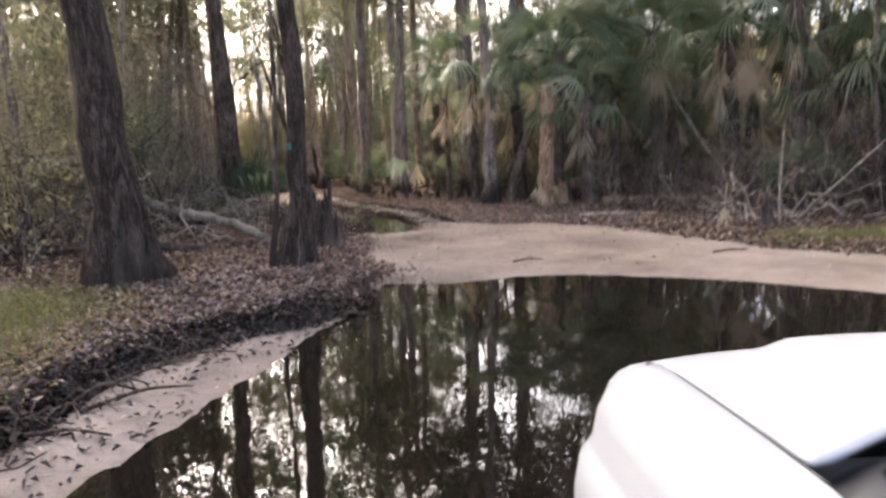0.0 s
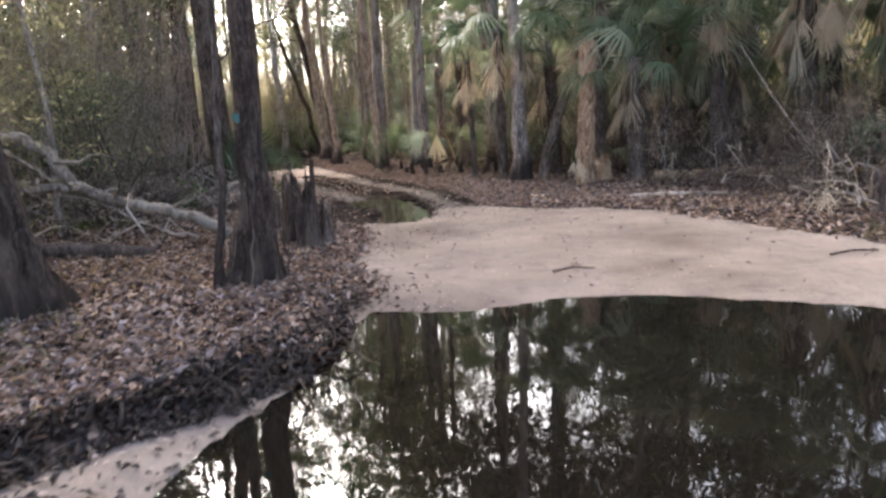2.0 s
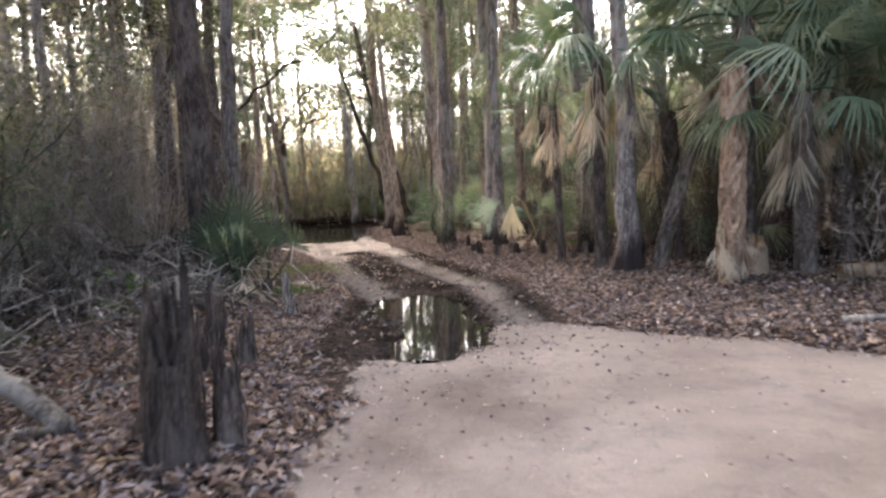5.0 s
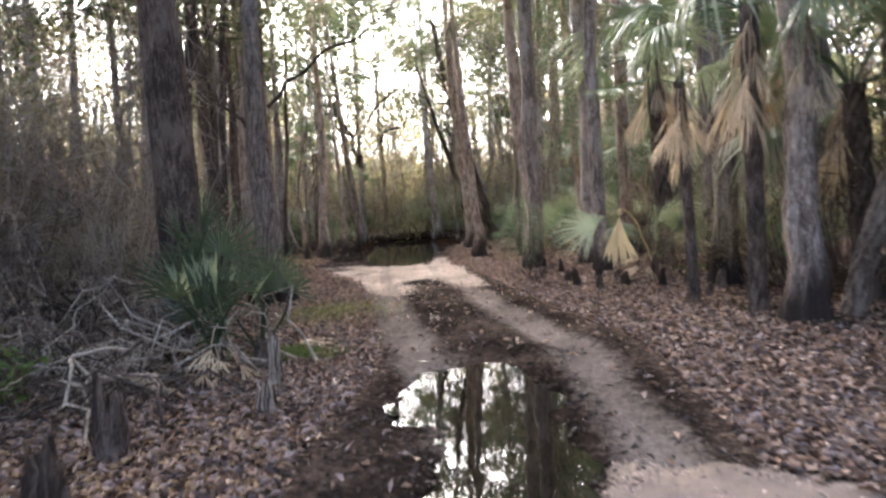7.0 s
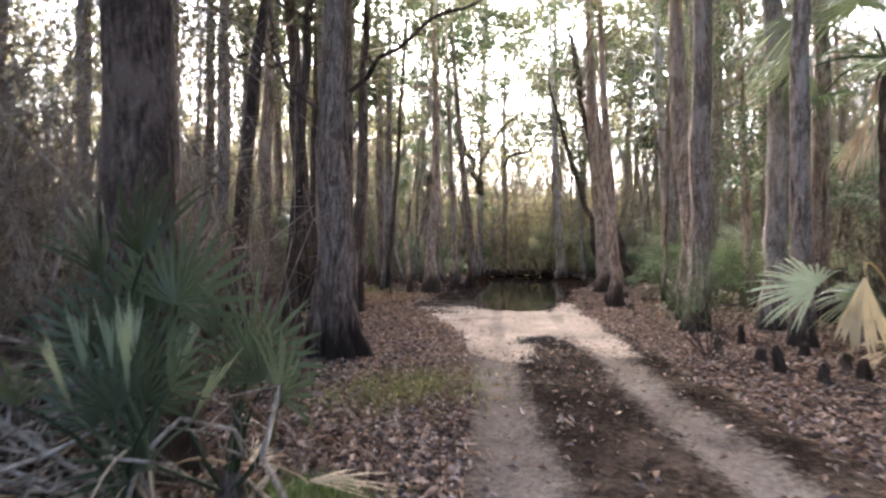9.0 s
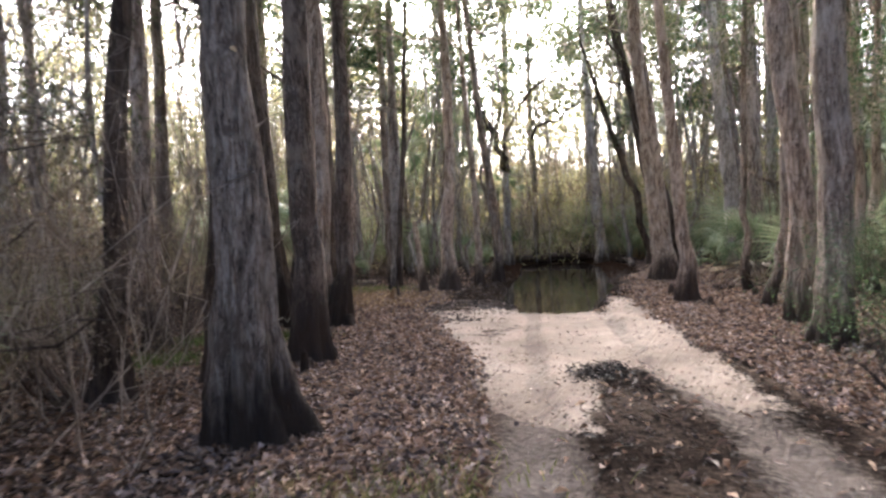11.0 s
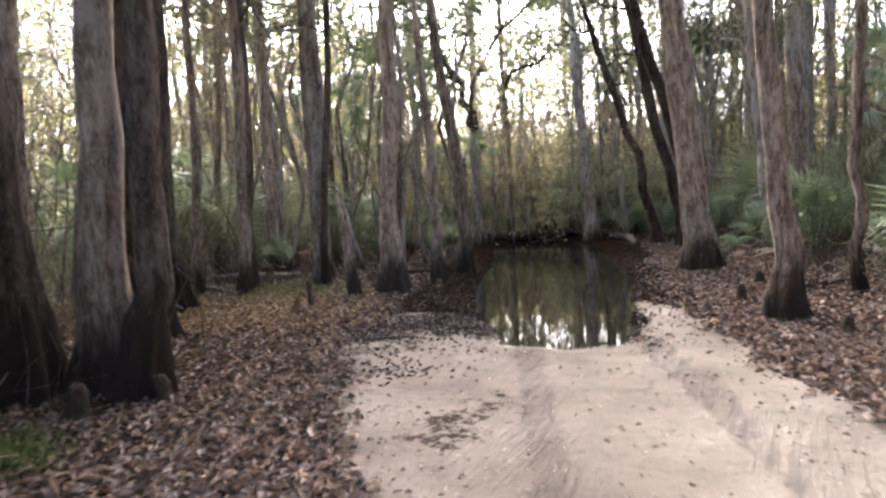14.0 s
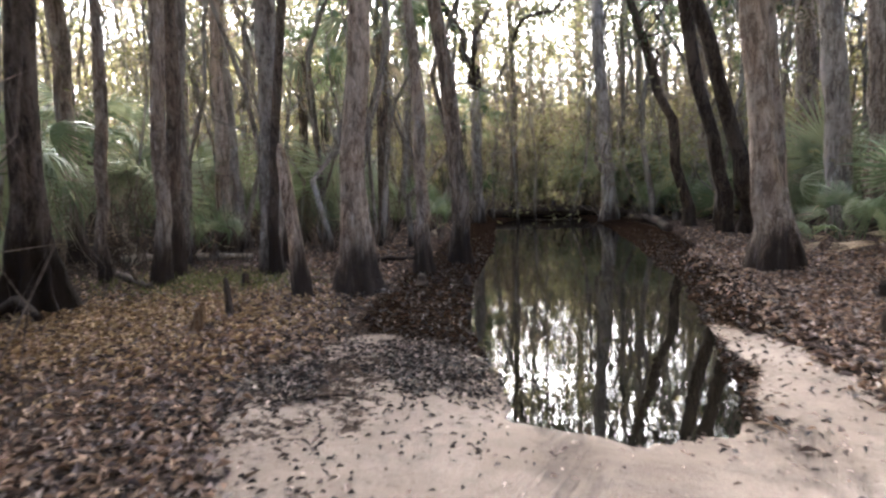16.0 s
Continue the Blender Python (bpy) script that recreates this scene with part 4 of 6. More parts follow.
# ---- fan palms ----
def fan_mesh(name, mat, L=0.85, stalk=0.9, n=24, arc=115, droop=0.35, fold=0.12, seed=0, width=0.034, stalk_r=0.011, ragged=0.1, split=0.46):
    """One fan frond: a stalk along +X and pointed leaflets that spread from its end and droop."""
    g = np.random.default_rng(seed)
    pile = Pile()
    s = np.linspace(0, 1, 6)
    sp = np.stack([stalk * s, 0 * s, 0.10 * stalk * np.sin(np.pi * s)], -1)
    pile.add(*tube(sp, np.linspace(stalk_r * 1.5, stalk_r * 0.7, 6), 5))
    hub = sp[-1]
    rim_t, ang = np.array([0.03, split * 0.5, split]), np.radians(np.linspace(-arc, arc, n + 1))

    def spot(a, r, ln, lift, d):
        x, y = ln * (r - 0.12 * d * r * r) * math.cos(a), ln * (r - 0.12 * d * r * r) * math.sin(a)
        return (hub[0] + x, y, hub[2] + fold * math.cos(a * 1.3) * ln * r * 0.4 - d * ln * r ** 2.2 + lift)

    def reach(a):
        return L * (0.72 + 0.28 * math.cos(a * 0.8))

    v, f = [], []
    for k in range(n + 1):
        v += [spot(ang[k], r, reach(ang[k]), -0.012 * r, droop) for r in rim_t]
    for k in range(n):
        a = (ang[k] + ang[k + 1]) / 2 + g.normal(0, 0.02)
        ln, d, w = reach(a) * (1 - ragged * g.random()), droop * g.uniform(0.75, 1.4), width * g.uniform(0.8, 1.1)
        b0, b1, c0 = 3 * k, 3 * k + 3, len(v)
        v += [spot(a, r, reach(a), 0.03 * r, droop) for r in rim_t]
        side = np.array([-math.sin(a), math.cos(a), 0])
        for r, s2 in ((0.72, 0.62), (0.9, 0.3), (1.0, 0.03)):
            m = np.array(spot(a, r, ln, 0.012, d))
            v += [tuple(m - side * w * s2), tuple(m + side * w * s2)]
        for q in range(2):
            f += [(b0 + q, b0 + q + 1, c0 + q + 1, c0 + q), (c0 + q, c0 + q + 1, b1 + q + 1, b1 + q)]
        t0 = c0 + 3
        f += [(b0 + 2, t0, c0 + 2, c0 + 2), (c0 + 2, t0, t0 + 1, t0 + 1), (c0 + 2, t0 + 1, b1 + 2, b1 + 2), (t0, t0 + 2, t0 + 3, t0 + 1), (t0 + 2, t0 + 4, t0 + 5, t0 + 3)]
    pile.add(v, f)
    return pile.mesh(name, mat, False)


FANS = [fan_mesh("green_frond", FROND_GREEN, 0.8, 0.95, 26, 112, (0.2, 0.45, 0.8)[k], 0.2, k, 0.026, 0.011, 0.15, 0.32) for k in range(3)] + [fan_mesh("green_frond", FROND_LIGHT, 0.85, 0.9, 26, 100, 1.0, 0.1, 5, 0.024, 0.011, 0.2, 0.3)]
LIGHT = [fan_mesh("light_frond", FROND_LIGHT, 0.9, 0.95, 26, 105, (0.55, 1.05)[k], 0.15, 10 + k, 0.024, 0.011, 0.15, 0.3) for k in range(2)]
DEAD = [fan_mesh("dead_frond", FROND_DEAD, 0.9, 0.7, 14, (13, 19, 27)[k], 0.14, 0.9, 20 + k, 0.015, 0.010, 0.6, 0.07) for k in range(3)]
YELLOW = fan_mesh("yellow_frond", FROND_YELLOW, 1.12, 0.15, 18, 24, 0.2, 0.6, 30, 0.05, 0.012, 0.35, 0.5)
BLUE_FAN = fan_mesh("pale_frond", FROND_BLUE, 0.95, 0.95, 26, 95, 0.3, 0.15, 33, 0.024, 0.011, 0.15, 0.3)
SPIKY = [fan_mesh("spiky_frond", FROND_DARK, (0.6, 0.66, 0.55)[k], (0.8, 0.62, 1.0)[k], (15, 14, 12)[k], (95, 80, 60)[k], (0.04, 0.1, 0.22)[k], 0.34, 60 + k, 0.026, 0.013, 0.3, 0.2) for k in range(3)]


def palm(x, y, height, d=0.34, lean=(0, 0), green=14, dead=8, seed=0, boots=True, size=1.0, dark=False, label="", tint=0.35):
    g = np.random.default_rng(seed)
    top = tagged(new("cabbage_palm"), label or "cabbage palm with a skirt of dry hanging fronds", "palm tree", "palms of the swamp")
    top.matrix_basis = pose(x, y, base_at(x, y))
    k = 26
    hs = np.linspace(-0.15, height, k)
    th = np.linspace(0, 2 * np.pi, 16, endpoint=False)
    step = (np.arange(k)[:, None] + np.arange(16)[None] % 2) % 2
    r = d / 2 * (1 + 0.25 * np.exp(-np.maximum(hs, 0) / 0.3))[:, None] * (1 + (0.16 if boots else 0.05) * step + 0.06 * g.normal(0, 1, (k, 16)))
    bow = hs * (np.maximum(hs, 0) / max(height, 0.1)) ** 0.3
    v = np.stack([lean[0] * bow[:, None] + r * np.cos(th), lean[1] * bow[:, None] + r * np.sin(th), np.repeat(hs[:, None], 16, 1)], -1)
    head = np.array([lean[0] * bow[-1], lean[1] * bow[-1], height])
    v = np.concatenate([v.reshape(-1, 3), np.repeat([head + [0, 0, 0.1]], 16, 0)])
    part("trunk", mesh_of("trunk", v, grid_faces(k + 1, 16), BARK_PALM_DARK if dark else BARK_PALM, not boots), top)
    for i in range(green):
        az, el = 360 * (i * 0.381966) + g.uniform(-15, 15), 62 - 85 * i / green + g.uniform(-10, 10)
        s = size * g.uniform(0.85, 1.15)
        # tint: share of pale fronds, also raised to imitate sunlit highlights
        me = LIGHT[i % 2] if g.random() < tint else FANS[int(g.integers(4))]
        part("frond", me, top, m=pose(*head, 0, 0, az) @ pose(0.05, 0, 0, g.uniform(-35, 35), -el, 0) @ Matrix.Diagonal((s, s, s, 1)))
    for i in range(dead):
        az, el = g.uniform(0, 360), g.uniform(-88, -62)
        s = size * g.uniform(0.55, 1.0)
        part("dead_frond", DEAD[i % 3], top, "dry tan hanging frond", pose(*(head - [0, 0, g.uniform(0.0, 0.35)]), 0, 0, az) @ pose(d * 0.3, 0, 0, g.uniform(-60, 60), -el, 0) @ Matrix.Diagonal((s, s, s, 1)))
    return top


def palmetto(x, y, stems=12, size=1.0, seed=0, steep_from=35, label="", dead=3, light=0.3, rise=0.0, fans=None):
    g = np.random.default_rng(seed)
    top = tagged(new("palmetto"), label or "low green palmetto growing from the leaf litter", "palmetto", "palmettos")
    top.matrix_basis = pose(x, y, base_at(x, y, 0.02))
    part("root_crown", mesh_of("root_crown", *tube([(0, 0, -0.1), (0.02, 0, 0.12 + rise), (0, 0.02, 0.25 + rise)], [0.12, 0.1, 0.06], 9, 0.3, seed), BARK_PALM_DARK), top)
    for i in range(stems):
        az, el = 360 * i * 0.381966 + g.uniform(-20, 20), steep_from + (85 - steep_from) * g.random()
        s = size * g.uniform(0.8, 1.2)
        me = fans[i % 3] if fans else LIGHT[i % 2] if g.random() < light else FANS[int(g.integers(3))]
        part("frond", me, top, m=pose(0, 0, 0.12 + rise, 0, 0, az) @ pose(0.03, 0, 0, g.uniform(-90, 90), -el, 0) @ Matrix.Diagonal((s, s, s, 1)))
    for i in range(dead):
        part("dead_frond", DEAD[i % 3], top, "dry tan frond drooping to the ground", pose(0, 0, 0.3 + rise, 0, 0, g.uniform(0, 360)) @ pose(0.03, 0, 0, g.uniform(-50, 50), g.uniform(5, 40), 0) @ Matrix.Diagonal((size * 0.8,) * 3 + (1,)))
    return top


# palms on the bank beyond the first sand
broken = palm(3.2, 22.8, 3.7, 0.4, (0.03, 0.01), 0, 0, 1, True, 1.0, False, "broken dead palm trunk with orange-brown boots")
palm(3.9, 24.6, 4.9, 0.3, (0.0, 0.0), 14, 16, 7, True, 1.5, True, "cabbage palm with a shaggy dry skirt behind a broken trunk", 0.5)
palm(1.15, 25.6, 4.5, 0.24, (0, 0), 13, 18, 2, True, 1.4, True, "cabbage palm crowned behind a cypress trunk", 0.6)
behind = palm(2.3, 25.2, 4.9, 0.28, (0.36, 0.03), 14, 12, 3, True, 1.5, True, "dark leaning cabbage palm trunk")
thin_palm = palm(5.2, 25.4, 4.4, 0.24, (0.1, 0.0), 14, 12, 4, True, 1.6, True, "thin dark palm with long drooping fronds", 0.7)
SHAGGY = [palm(7.2, 24.3, 5.4, 0.42, (-0.05, 0.0), 15, 20, 5, True, 1.7, True)]
SHAGGY.append(palm(8.9, 22.6, 4.9, 0.44, (-0.05, 0), 14, 24, 6, True, 1.7, True, "cabbage palm with a thick bundle of pale dry fronds"))
SHAGGY.append(thin_palm)
SHAGGY.append(behind)
for k, (px, py, ph) in enumerate([(4.6, 31.0, 4.5), (8.2, 30.5, 5.2), (10.8, 27.0, 4.7), (11.8, 22.2, 4.2), (13.2, 25.0, 5.0), (6.6, 34.5, 5.5), (12.6, 17.8, 4.0), (10.2, 21.0, 4.9), (0.0, 34.6, 4.6), (14.6, 20.2, 4.6), (15.0, 15.0, 4.4)]):
    palm(px, py, ph + 0.9, 0.38, (rng.uniform(-0.06, 0.06), 0), 15, 16, 10 + k, True, 1.7, True, "", 0.5)
for k, (px, py, ph) in enumerate([(4.7, 23.7, 3.3), (6.1, 25.8, 3.7), (8.0, 25.4, 3.5), (9.9, 23.8, 3.2), (11.3, 20.8, 3.4), (12.9, 21.6, 3.8), (13.6, 18.4, 3.3), (2.9, 26.8, 3.4)]):
    palm(px, py, ph, 0.34, (rng.uniform(-0.05, 0.05), 0), 13, 13, 90 + k, True, 1.35, True, "young cabbage palm with long drooping fans", 0.55)

palm(0.3, 26.7, 3.7, 0.16, (-0.03, 0), 6, 22, 120, True, 0.95, True, "thin young palm under a skirt of pale dry fronds", 0.5)


def dry_bundle(host, at, n, s, seed, low=72):
    """A closed bundle of dry fronds hanging from a crown."""
    g = np.random.default_rng(seed)
    for k in range(n):
        part("dead_frond", DEAD[k % 3], host, "pale straw-coloured hanging frond", pose(*(np.array(at) + g.normal(0, 0.09, 3)), 0, 0, g.uniform(-130, -50)) @ pose(0, 0, 0, g.uniform(-40, 40), g.uniform(low, 88), 0) @ Matrix.Diagonal((s, s, s, 1)))


dry_bundle(broken, (-0.15, -0.2, 1.0), 9, 0.6, 8, 40)
dry_bundle(broken, (0.2, -0.2, 0.9), 4, 0.45, 9, 30)
dry_bundle(SHAGGY[0], (-0.3, -0.5, 5.0), 9, 1.15, 1)
dry_bundle(SHAGGY[1], (0.15, -0.5, 5.1), 12, 1.35, 2)
dry_bundle(SHAGGY[2], (0.3, -0.5, 4.1), 8, 0.9, 3)
dry_bundle(SHAGGY[3], (-0.5, -0.4, 4.0), 4, 0.8, 4)
# palms among the cypresses round the pool
for k, (px, py, ph, sz) in enumerate([(-21.9, 52.7, 5.4, 0.9), (-23.6, 56.6, 4.2, 0.9), (-18.3, 51.3, 5.6, 1.1), (-24.5, 47, 2.6, 1.2), (-27, 48, 2.2, 1.2), (-3.6, 52.0, 4.2, 1.2), (-1.6, 48.5, 3.6, 1.2), (-2.2, 57, 5.2, 1.2), (-0.5, 43.0, 3.2, 1.2), (-22.5, 43.0, 2.0, 1.1), (-12.5, 20.5, 5.0, 1.1), (-9, 71, 6, 1.1), (-20.5, 62, 4, 1.0), (-12.6, 74, 9.5, 1.1), (-16, 80, 11, 1.1)]):
    palm(px, py, ph, 0.26, (rng.uniform(-0.05, 0.05), 0), 13, 8, 40 + k, True, sz * 1.2, True, "cabbage palm standing among the cypresses", 0.3)
# palmettos
palmetto(-4.95, 21.9, 8, 0.9, 5, 30, "dark green palmetto with thin open fans", 3, 0.1, 0.1, SPIKY)
big_palmetto = palmetto(-5.25, 21.4, 8, 0.95, 1, 45, "large dark green palmetto beside the track", 4, 0.12, 0.1, SPIKY)
palmetto(-5.75, 21.9, 8, 1.15, 2, 62, "green palmetto in front of a thick trunk", 5, 0.2, 0.3, SPIKY)
SPEAR = fan_mesh("spear", FROND_LIGHT, 0.62, 0.75, 5, 9, 0.02, 0.2, 66, 0.018, 0.011, 0.3, 0.1)
for k in range(9):
    part("spear", SPEAR, big_palmetto, "pale folded spear leaf", pose(rng.normal(0, 0.1), rng.normal(0, 0.1), 0.2, 0, 0, rng.uniform(0, 360)) @ pose(0, 0, 0, 0, -rng.uniform(48, 82), 0))
for k in range(7):
    part("dead_frond", DEAD[k % 3], big_palmetto, "dry brown frond drooping to the ground", pose(rng.normal(0, 0.1), rng.normal(0, 0.1), rng.uniform(0.2, 0.7), 0, 0, rng.uniform(150, 330)) @ pose(0, 0, 0, rng.uniform(-40, 40), rng.uniform(-5, 45), 0) @ Matrix.Diagonal((0.85, 0.85, 0.85, 1)))
small = palmetto(-0.35, 30.3, 6, 0.85, 3, 40, "small palm with one hanging yellow frond", 4, 0.3, 0.35)
part("yellow_frond", YELLOW, small, "dry straw-yellow hanging frond", pose(-0.6, -1.3, 1.62, 0, 0, -100) @ pose(0, 0, 0, 10, 84, 0))
part("stalk", mesh_of("stalk", *tube(bend((0, 0, 0.4), (-0.6, -1.3, 1.62), 0.35, 0.05, 8, 3), np.linspace(0.02, 0.01, 8), 6), FROND_YELLOW), small, "arching straw-yellow stalk")
part("pale_frond", BLUE_FAN, small, "pale blue-green frond held out over the litter", pose(-0.1, -0.3, 1.0, 0, 0, 195) @ pose(0, 0, 0, 40, -14, 0) @ Matrix.Diagonal((1.15, 1.15, 1.15, 1)))
for k, (px, py, sz) in enumerate([(-14.0, 65.5, 1.5), (-13.0, 67.0, 1.5), (-12.0, 64.2, 1.4), (-15.5, 67.5, 1.4), (-11.2, 66, 1.4), (-18.5, 68, 1.3), (-21, 65, 1.2), (-9.5, 60, 1.3), (-24, 58, 1.2), (-27, 54, 1.2), (-6, 49, 1.2), (-3.2, 46, 1.2), (-1, 40, 1.1), (1.5, 34, 1.1), (3.2, 33, 1.1), (-4, 50, 1.2), (-22, 49.5, 1.0), (-24.2, 44.2, 1.0), (9.5, 19.5, 1.0), (-10.5, 25.5, 1.0), (-11.5, 22.5, 1.0), (-26, 40, 1.1), (-20, 55, 1.0)]):
    palmetto(px, py, 10, sz, 20 + k, 25, "", 3, 0.45, 0.2)

for k, (px, py, sz) in enumerate([(-15.4, 66.4, 2.1), (-13.4, 67.6, 2.2), (-11.9, 65.2, 2.0), (-14.4, 64.9, 1.7), (-22.5, 46.5, 1.5), (-24.2, 50.2, 1.7), (-20.4, 51.6, 1.5), (-26.2, 47.0, 1.6), (-7.3, 57.2, 1.7), (-5.9, 60.2, 1.8), (-4.9, 54.4, 1.6), (-3.2, 43.6, 1.3), (-2.5, 47.2, 1.5)]):
    palmetto(px, py, 11, sz, 140 + k, 35, "tall pale green palmetto in the understorey", 3, 0.85, 0.3)

# ---- shrubs ----
def shrub(x, y, size, seed, leaf, label, n=9, per=130, lsize=0.06):
    g = np.random.default_rng(seed)
    top = tagged(new("shrub"), label, "shrub", "shrubs")
    top.matrix_basis = pose(x, y, base_at(x, y, 0.03))
    tips = []
    for k in range(n):
        az, out = g.uniform(0, 6.28), size * g.uniform(0.2, 0.8)
        e = (out * math.cos(az), out * math.sin(az), size * g.uniform(0.6, 1.6))
        p = bend((0, 0, 0), e, 0.1, 0.7, 6, seed * 13 + k)
        part("stem", mesh_of("stem", *tube(p, np.linspace(0.018 * size, 0.004, 6), 5), WOOD_BROWN), top)
        tips += [p[-1], p[3], (p[-1] + p[4]) / 2 + g.normal(0, 0.2, 3)]
    v, f = leaf_quads(puffs(tips, per, 0.33 * size, g), lsize, g)
    part("foliage", mesh_of("foliage", v, f, leaf, False), top)
    return top


BUSHES = [shrub(-8.5, 14.0, 1.7, 1, LEAF_FAR, "loose olive-leaved shrub in the understorey"), shrub(-10.5, 17.5, 2.0, 2, LEAF_FAR, "tall olive-leaved shrub in the understorey"), shrub(-11.0, 28.2, 1.5, 3, LEAF_RUST, "dry brown-leaved shrub beside the track"), shrub(-6.8, 17.0, 1.6, 4, LEAF_GREEN, "green-leaved shrub behind fallen branches"), shrub(-12.8, 24.0, 1.9, 5, LEAF_RUST, "tall dry brown-leaved shrub")]
for k, (px, py) in enumerate([(-9.5, 11), (-12, 14.5), (-13, 10), (-14, 18.5), (-11, 8), (-8, 19.2), (-16, 14), (-13.5, 22), (-10.2, 21), (-15.5, 26), (-17, 21), (-14, 29), (-18, 30), (-22, 36), (-9, 65), (-20, 60), (-23, 53), (-27, 60), (-4, 60), (0, 55), (1, 46), (3, 40), (7, 38), (-2, 64), (-24, 66), (-29, 46), (14, 30), (16, 24), (11, 34), (12, 12), (15, 9), (-7.5, 70), (-13, 72), (-18, 74)]):
    s = rng.uniform(0.8, 1.35)
    copy_thing(BUSHES[(k * 3 + k // 4) % 5 if k < 14 else k % 2 * 3], pose(px, py, base_at(px, py, 0.03), 0, 0, rng.uniform(0, 360)) @ Matrix.Diagonal((s, s, s, 1)))

for k, (px, py) in enumerate([(-13.4, 19.4)]):
    copy_thing(BUSHES[k % 2], pose(px, py, base_at(px, py, 0.03), 0, 0, 70.0 * k) @ Matrix.Diagonal((1.5, 1.5, 1.75, 1)))


def bare_shrub(x, y, size, seed, label):
    """A leafless thicket: crowded thin upright twigs with a few dry leaves."""
    g = np.random.default_rng(seed)
    top = tagged(new("bare_shrub"), label, "shrub", "bare thickets")
    top.matrix_basis = pose(x, y, base_at(x, y, 0.03))
    tips = []
    for k in range(14):
        az, out = g.uniform(0, 6.28), size * g.uniform(0.2, 0.9)
        s = g.normal(0, 0.3 * size, 2)
        e = (s[0] + out * math.cos(az), s[1] + out * math.sin(az), size * g.uniform(0.8, 1.7))
        p = bend((s[0], s[1], 0), e, 0.1, 0.8, 8, seed * 23 + k)
        pile = Pile()
        pile.add(*tube(p, np.linspace(0.014, 0.004, 8), 5))
        for q in range(8):
            i = g.integers(2, 8)
            w = p[i] + g.normal(0, 0.3, 3) * size * np.array([1, 1, 0.8]) + np.array([0, 0, 0.12])
            pile.add(*tube(bend(p[i], w, 0, 0.9, 5, seed * 131 + k * 9 + q), np.linspace(0.006, 0.002, 5), 3))
            tips.append(w)
        part("stem", pile.mesh("stem", (WOOD_BROWN, WOOD_DEAD)[k % 3 == 0]), top)
    v, f = leaf_quads(puffs(tips, 7, 0.3, g), 0.06, g)
    part("foliage", mesh_of("foliage", v, f, LEAF_RUST, False), top, "few dry rust-brown leaves")
    return top


THICKETS = [bare_shrub(-8.6, 21.6, 1.5, 1, "leafless brown thicket of thin twigs"), bare_shrub(-9.6, 19.2, 1.7, 2, "tall leafless brown thicket of thin twigs"), bare_shrub(-7.6, 17.4, 1.2, 3, "low leafless thicket of grey twigs")]
for k, (px, py) in enumerate([(-10.6, 22.8), (-8.9, 18.2), (-11.4, 20.4), (-9.4, 24.6), (-7.4, 19.6), (-12.6, 18.4), (-10.0, 16.2), (-8.2, 13.0), (-10.2, 13.6), (-12.0, 26.2), (-10.6, 26.0), (-13.8, 27.6), (-12.4, 16.0), (-7.0, 12.2), (-16.5, 33.5), (-18.5, 34), (-21.5, 40), (7.2, 17.6), (9.6, 17.2), (11.4, 15.0), (5.2, 20.4), (8.0, 19.2), (-2.4, 42.6), (-1.6, 45), (-0.2, 37.2), (1.8, 37.8), (-20.4, 44.6), (-22, 50.5), (3.6, 28.6), (6.6, 28.8)]):
    s = rng.uniform(0.8, 1.3)
    copy_thing(THICKETS[k % 3], pose(px, py, base_at(px, py, 0.03), 0, 0, rng.uniform(0, 360)) @ Matrix.Diagonal((s, s, s, 1)))
for k, (px, py) in enumerate([(4.2, 29.6), (6.2, 30.2), (8.4, 28.2), (10.2, 29.6), (11.6, 25.6), (12.8, 22.6), (13.6, 28.2), (9.4, 32.6), (5.0, 33.8), (14.6, 17.6), (12.0, 19.6), (16.4, 20.6), (2.6, 32.0), (0.6, 37), (7.4, 26.6), (9.8, 25.8)]):
    s = rng.uniform(1.0, 1.5)
    copy_thing(BUSHES[3 if k % 3 else 0], pose(px, py, base_at(px, py, 0.03), 0, 0, rng.uniform(0, 360)) @ Matrix.Diagonal((s, s, s, 1)))

# low_cover: small palmettos and bushes over the open floor
for k, (px, py, sz) in enumerate([(-19.5, 40.6, 0.6), (-20.8, 42.6, 0.7), (-22.8, 47.2, 0.8), (-19.6, 46.0, 0.6), (-25, 53, 0.9), (-21.2, 54.5, 0.8), (-18.9, 54.6, 0.8), (-16.9, 52.0, 0.7), (-4.6, 52.4, 0.9), (-7.2, 50.6, 0.7), (-2.4, 44.6, 0.8), (-6.6, 57.5, 1.0), (-11.8, 60.6, 1.1), (-10.6, 62.6, 1.2), (-12.8, 63.6, 1.3), (2.4, 30.0, 0.7), (4.4, 27.4, 0.7), (-15.0, 26.8, 0.7), (-16.6, 29.8, 0.7)]):
    palmetto(px, py, 8, sz, 70 + k, 25, "", 3, 0.4, 0.12)
